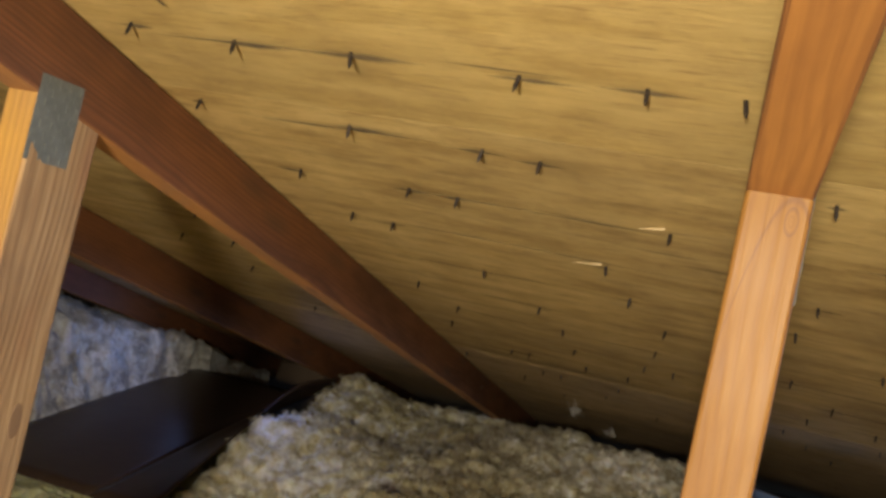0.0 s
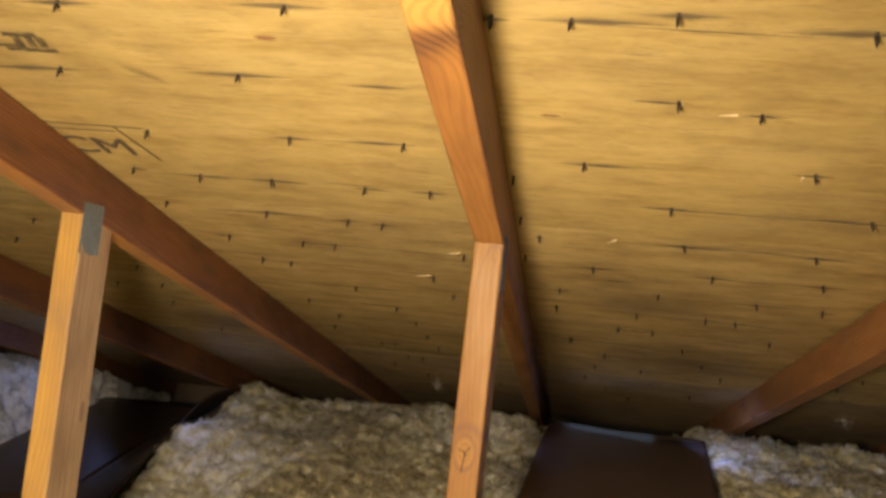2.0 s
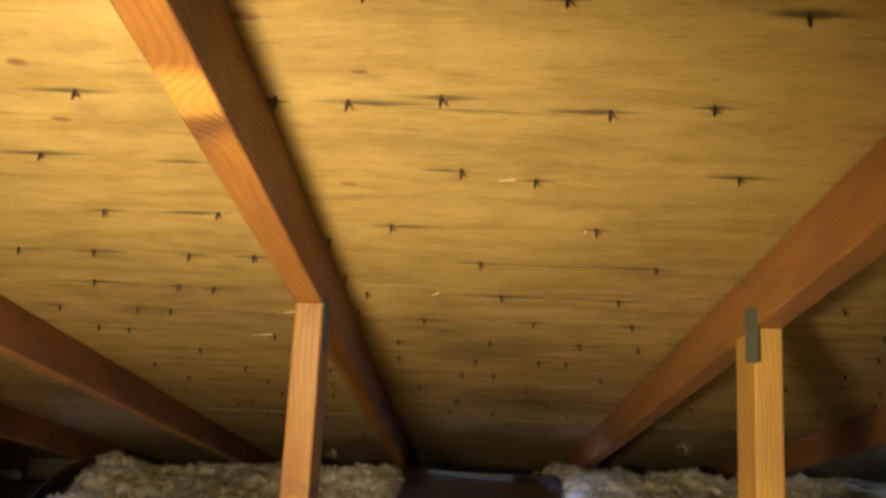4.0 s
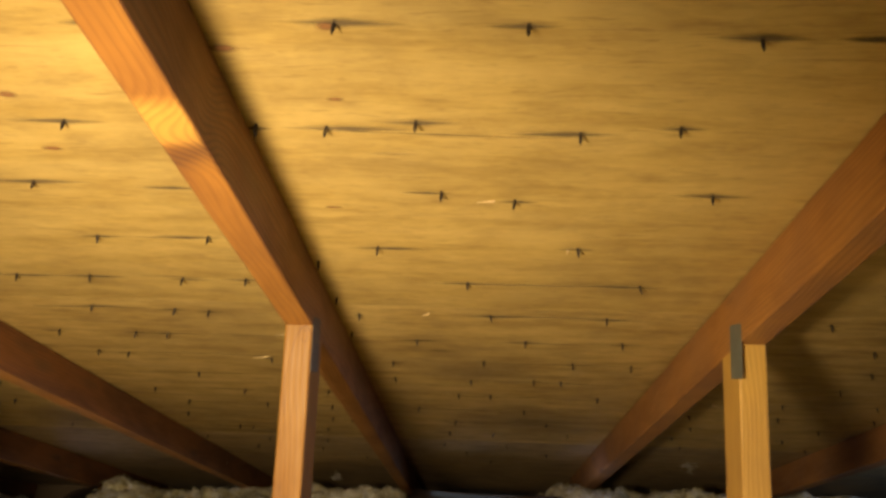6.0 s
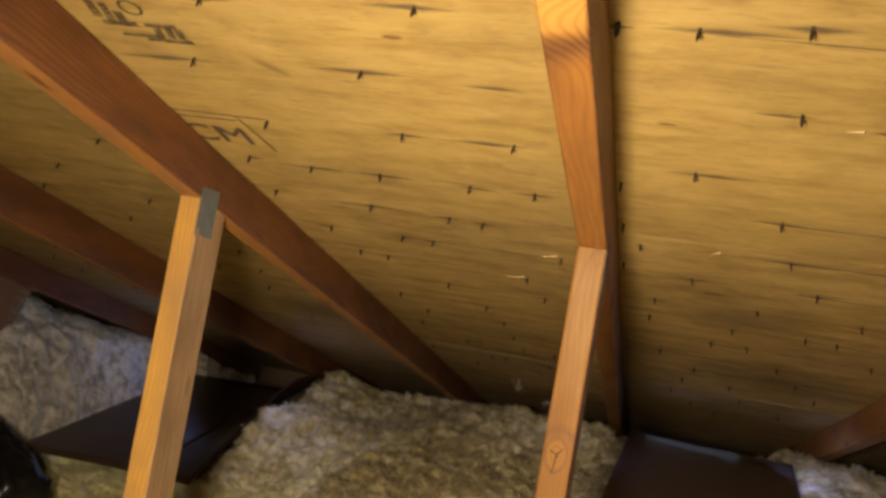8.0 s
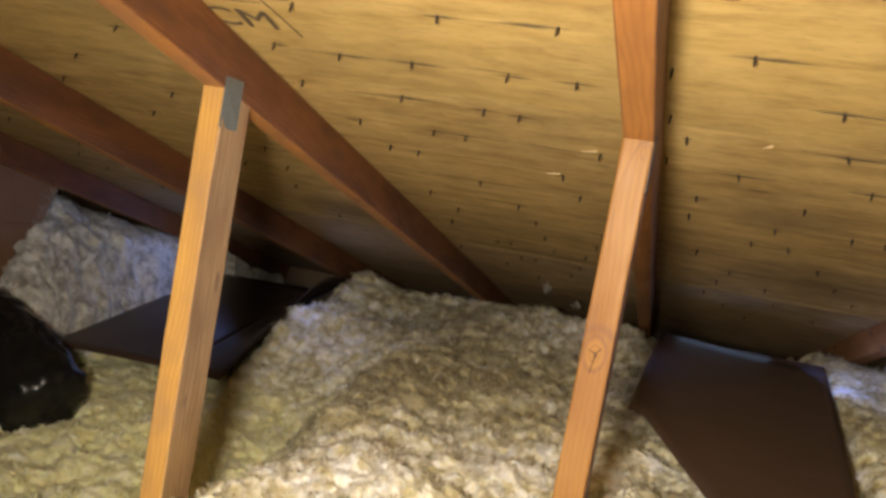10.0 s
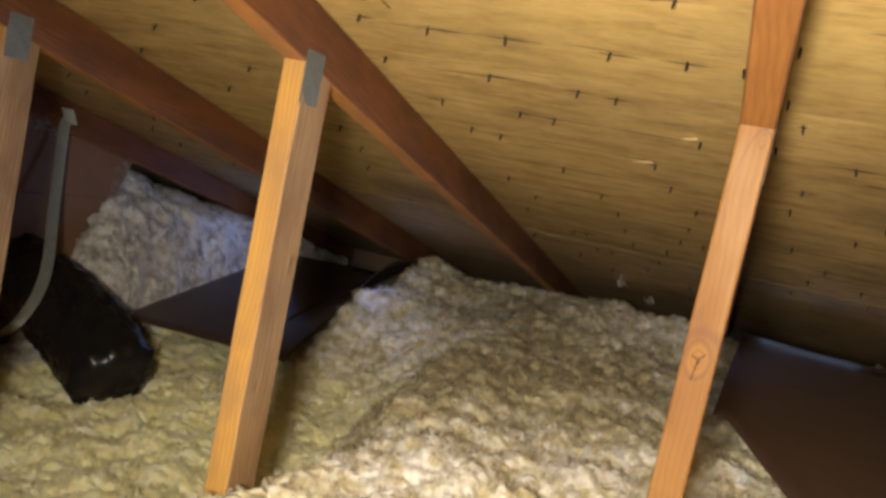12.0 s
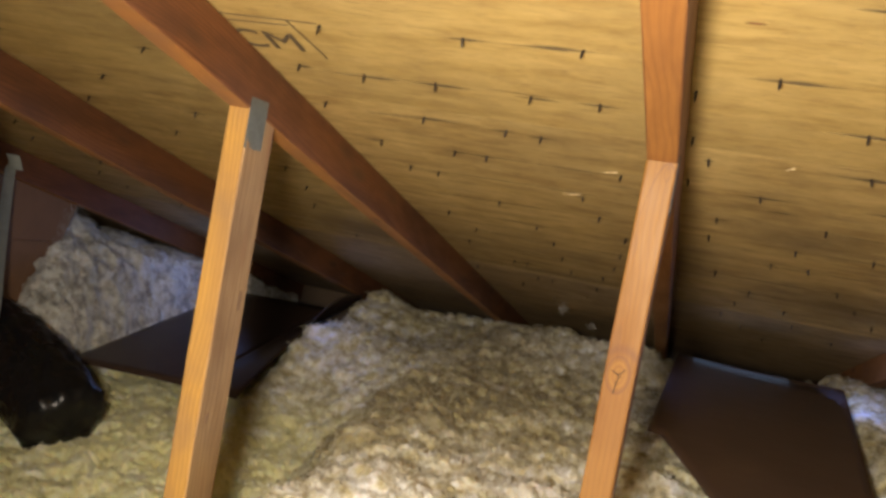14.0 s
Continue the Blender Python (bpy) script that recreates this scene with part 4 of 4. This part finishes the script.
def right_card(u, v):
    # v runs back to the eave; the front edge is torn off askew
    front_y = 0.71 - 0.95 * (u - 0.07) if u > 0.07 else 0.70
    y = front_y + (1.55 - front_y) * v
    x = 0.028 + 0.035 * v + u * (0.338 + 0.115 * v)
    z = 0.528 + (y - 0.70) * 0.10 + 0.018 * (u - 0.5) ** 2 + 0.006 * math.sin(3 * v)
    return x, y, z + -0.014 * (max(0.0, v - 0.94) / 0.06) ** 2


def left_card(u, v):
    y = 1.08 + 1.1 * v
    x = -1.74 + 0.61 * u - 0.10 * v * (1 - u) - 0.08 * v * u
    curl = max(0.0, u - 0.72) / 0.28
    z = 0.243 + 0.02 * u + 0.15 * (y - 1.08) + curl ** 2 * 0.22 * (y - 1.08) ** 0.9 * (1 - 0.55 * smooth(0.55, 1.0, v))
    return x, y + 0.02 * math.sin(3 * u), z


card = tagged(new("baffle"), "dark brown card insulation baffle lying between two rafters", "insulation baffle", "card baffles")
bent_sheet("tray", right_card, 0, 1, 0, 0.94, 24, 14, card)
bent_sheet("lip", right_card, 0, 1, 0.94, 1, 24, 3, card)
card = tagged(new("baffle"), "dark brown card insulation baffle curled up beside a rafter", "insulation baffle", "card baffles")
bent_sheet("tray", left_card, 0, 0.72, 0, 1, 20, 20, card)
bent_sheet("flange", left_card, 0.72, 1, 0, 1, 10, 20, card)

# ---- duct with its strap ----
def tube(path, radius, wrinkle, rings, seg=40):
    bm = bmesh.new()
    pts = [Vector(p) for p in path]
    rows = []
    for k in range(rings + 1):
        t = k / rings * (len(pts) - 1)
        i = min(int(t), len(pts) - 2)
        f = t - i
        p0, p1, p2, p3 = pts[max(i - 1, 0)], pts[i], pts[i + 1], pts[min(i + 2, len(pts) - 1)]
        c = 0.5 * ((2 * p1) + (p2 - p0) * f + (2 * p0 - 5 * p1 + 4 * p2 - p3) * f * f + (3 * p1 - p0 - 3 * p2 + p3) * f ** 3)
        d = (p2 - p1).normalized()
        a = d.cross(Vector((0, 0, 1))).normalized()
        b = a.cross(d)
        end = min(1.0, (rings - k) / (rings * 0.16))
        r0 = radius * (0.03 + 0.97 * math.sqrt(max(0.0, 1 - (1 - end) ** 2)))
        row = []
        for j in range(seg):
            g = 2 * math.pi * j / seg
            q = a * math.cos(g) + b * math.sin(g)
            crease = abs(noise.noise(c * 9 + q * 2.2)) + 0.6 * abs(noise.noise(c * 22 + q * 5))
            row.append(bm.verts.new(c + q * (r0 - wrinkle * crease)))
        rows.append(row)
    for k in range(rings):
        for j in range(seg):
            bm.faces.new((rows[k][j], rows[k][(j + 1) % seg], rows[k + 1][(j + 1) % seg], rows[k + 1][j]))
    bm.faces.new(rows[-1])
    bmesh.ops.recalc_face_normals(bm, faces=bm.faces)
    return bm


duct = tagged(new("duct"), "flexible duct wrapped in wrinkled black plastic, sunk in the insulation", "duct")
DUCT_LINE = [(-2.9, 1.00, 0.42), (-2.3, 0.95, 0.38), (-1.92, 0.88, 0.33), (-1.66, 0.82, 0.27), (-1.47, 0.76, 0.20), (-1.40, 0.73, 0.16)]
whole = tube(DUCT_LINE, 0.125, 0.024, 110, 64)
for name, keep in (("sleeve", lambda x: x <= -1.50), ("gathered_end", lambda x: x > -1.50)):
    bm = whole.copy()
    bmesh.ops.delete(bm, geom=[f for f in bm.faces if not keep(f.calc_center_median().x)], context="FACES")
    smooth_faces(part(name, bm, BLACK, duct).data)
whole.free()

strap = tagged(new("duct_strap"), "galvanised hanger strap nailed to a rafter and slung under the duct", "hanger strap")


def ribbon(name, path, wide, along, material, parent, thick=0.0012):
    """A bent metal strip through the points, its width along the given direction."""
    bm = bmesh.new()
    a = Vector(along).normalized() * wide / 2
    rows = []
    pts = [Vector(p) for p in path]
    fine = []
    for i in range(len(pts) - 1):
        p0, p1, p2, p3 = pts[max(i - 1, 0)], pts[i], pts[i + 1], pts[min(i + 2, len(pts) - 1)]
        for k in range(6):
            f = k / 6
            fine.append(0.5 * ((2 * p1) + (p2 - p0) * f + (2 * p0 - 5 * p1 + 4 * p2 - p3) * f * f + (3 * p1 - p0 - 3 * p2 + p3) * f ** 3))
    fine.append(pts[-1])
    for p in fine:
        rows.append((bm.verts.new(p - a), bm.verts.new(p + a)))
    for r0, r1 in zip(rows, rows[1:]):
        bm.faces.new((r0[0], r0[1], r1[1], r1[0]))
    bmesh.ops.recalc_face_normals(bm, faces=bm.faces)
    bmesh.ops.solidify(bm, geom=list(bm.faces), thickness=thick)
    return part(name, bm, material, parent)


ribbon("band", [(-1.914, 0.925, 0.845), (-1.908, 0.915, 0.815), (-1.875, 0.886, 0.701), (-1.798, 0.819, 0.548), (-1.704, 0.736, 0.433), (-1.649, 0.667, 0.365), (-1.631, 0.608, 0.306), (-1.654, 0.586, 0.267), (-1.710, 0.590, 0.240), (-1.792, 0.623, 0.226)], 0.030, (0.75, 0.66, 0.0), STEEL, strap)
ribbon("fold", [(-1.914, 0.905, 0.848), (-1.900, 0.910, 0.845), (-1.894, 0.925, 0.805)], 0.034, (0.75, 0.66, 0.0), STEEL, strap)
bm = bmesh.new()
bmesh.ops.create_cone(bm, segments=12, radius1=0.005, radius2=0.005, depth=0.004, cap_ends=True)
head = part("nail_head", bm, STEEL, strap)
head.matrix_world = pose(-1.905, 0.915, 0.832, 0, 90, 0)

# ---- a brown board that closes the gable side under its rafter ----
board = tagged(new("gable_panel"), "two brown fibre boards standing behind the gable-end rafter", "board")
for name, x, z0, z1 in (("upper_sheet", -1.972, 0.585, 1.6), ("lower_sheet", -1.978, 0.0, 0.583)):
    bm = bmesh.new()
    box(bm, x, x + 0.015, -2.2, 1.17, z0, z1, 0.0)
    for v in bm.verts:
        if v.co.z > 1:
            v.co.z = JOINT - v.co.y * SA / CA + 0.03
        if v.co.y > 1:
            v.co.y = 0.985 + 0.28 * (v.co.z / 0.70)
    part(name, bm, BOARD, board)

# wisps of fluff that hang on the board's edge, by the strap and at the eave
def wisp(at, size, seed, count=26):
    rng = random.Random(seed)
    cu = bpy.data.curves.new("wisp", "CURVE")
    cu.dimensions, cu.bevel_depth, cu.bevel_resolution = "3D", 0.0003, 1
    for _ in range(count):
        sp = cu.splines.new("POLY")
        sp.points.add(5)
        p = Vector([rng.gauss(0, size * 0.25) for _ in range(3)])
        d = Vector([rng.gauss(0, 1), rng.gauss(0, 0.4), rng.gauss(0, 1)]).normalized()
        for q in sp.points:
            q.co = (*p, 1)
            d = (d + Vector([rng.gauss(0, 0.5) for _ in range(3)])).normalized()
            p = p + d * size * 0.16
    ob = new("wisp", cu)
    me = bpy.data.meshes.new_from_object(ob)
    bpy.data.objects.remove(ob)
    ob = part("fluff_wisp", me, WEB)
    ob.matrix_world = pose(*at)
    return tagged(ob, "wisp of pale wool fluff caught on the wood", "fluff", "fluff wisps")


wisp((-1.93, 1.22, 0.68), 0.05, 1)
wisp((-1.93, 1.20, 0.62), 0.06, 2)
wisp((-1.925, 0.87, 0.79), 0.045, 3)
wisp((-0.338, 1.756, 0.655), 0.03, 4)
wisp((-0.24, 1.85, 0.61), 0.022, 5)
wisp((0.62, 1.35, 0.62), 0.03, 6)
wisp((0.93, 1.62, 0.70), 0.035, 7)
bm = bmesh.new()
bmesh.ops.create_uvsphere(bm, u_segments=10, v_segments=6, radius=0.0032)
tip = part("fluff_wisp", bm, WEB)
tip.matrix_world = pose(-0.597, 1.719, 0.656)
tagged(tip, "speck of pale fluff on the rafter's side", "fluff", "fluff wisps")

# ---- unseen shell added round the camera to keep sky light out of the attic ----
def slab(name, label, x0, x1, y0, y1, z0, z1, material):
    bm = bmesh.new()
    box(bm, x0, x1, y0, y1, z0, z1)
    return tagged(part(name, bm, material), label, kind="structure")


slab("floor", "added gypsum board ceiling of the rooms below, unseen", -3.4, 3.6, -6.4, 3.2, -0.02, 0.0, GYPSUM)
slab("wall_east", "added rough board gable wall that shuts out the sky", 3.4, 3.45, -6.4, 3.2, 0.0, 2.0, WALL)
slab("wall_west", "added rough board gable wall that shuts out the sky", -3.25, -3.2, -6.4, 3.2, 0.0, 2.0, WALL)
slab("wall_north", "added rough board closing the eave against the sky", -3.2, 3.4, 3.02, 3.05, 0.0, 0.5, WALL)
slab("wall_south", "added rough board closing the far eave against the sky", -3.2, 3.4, -6.4, -6.35, 0.0, 1.0, WALL)
bm = bmesh.new()
vs = box(bm, -3.2, 3.4, -6.5, -2.86, 0.0, 0.02)
for v in bm.verts:
    v.co.z += 1.74 - (-2.86 - v.co.y) * 0.2256
tagged(part("roof_slope_far", bm, PLY), "added plywood deck of the other roof slope, unseen", "roof deck", kind="structure")
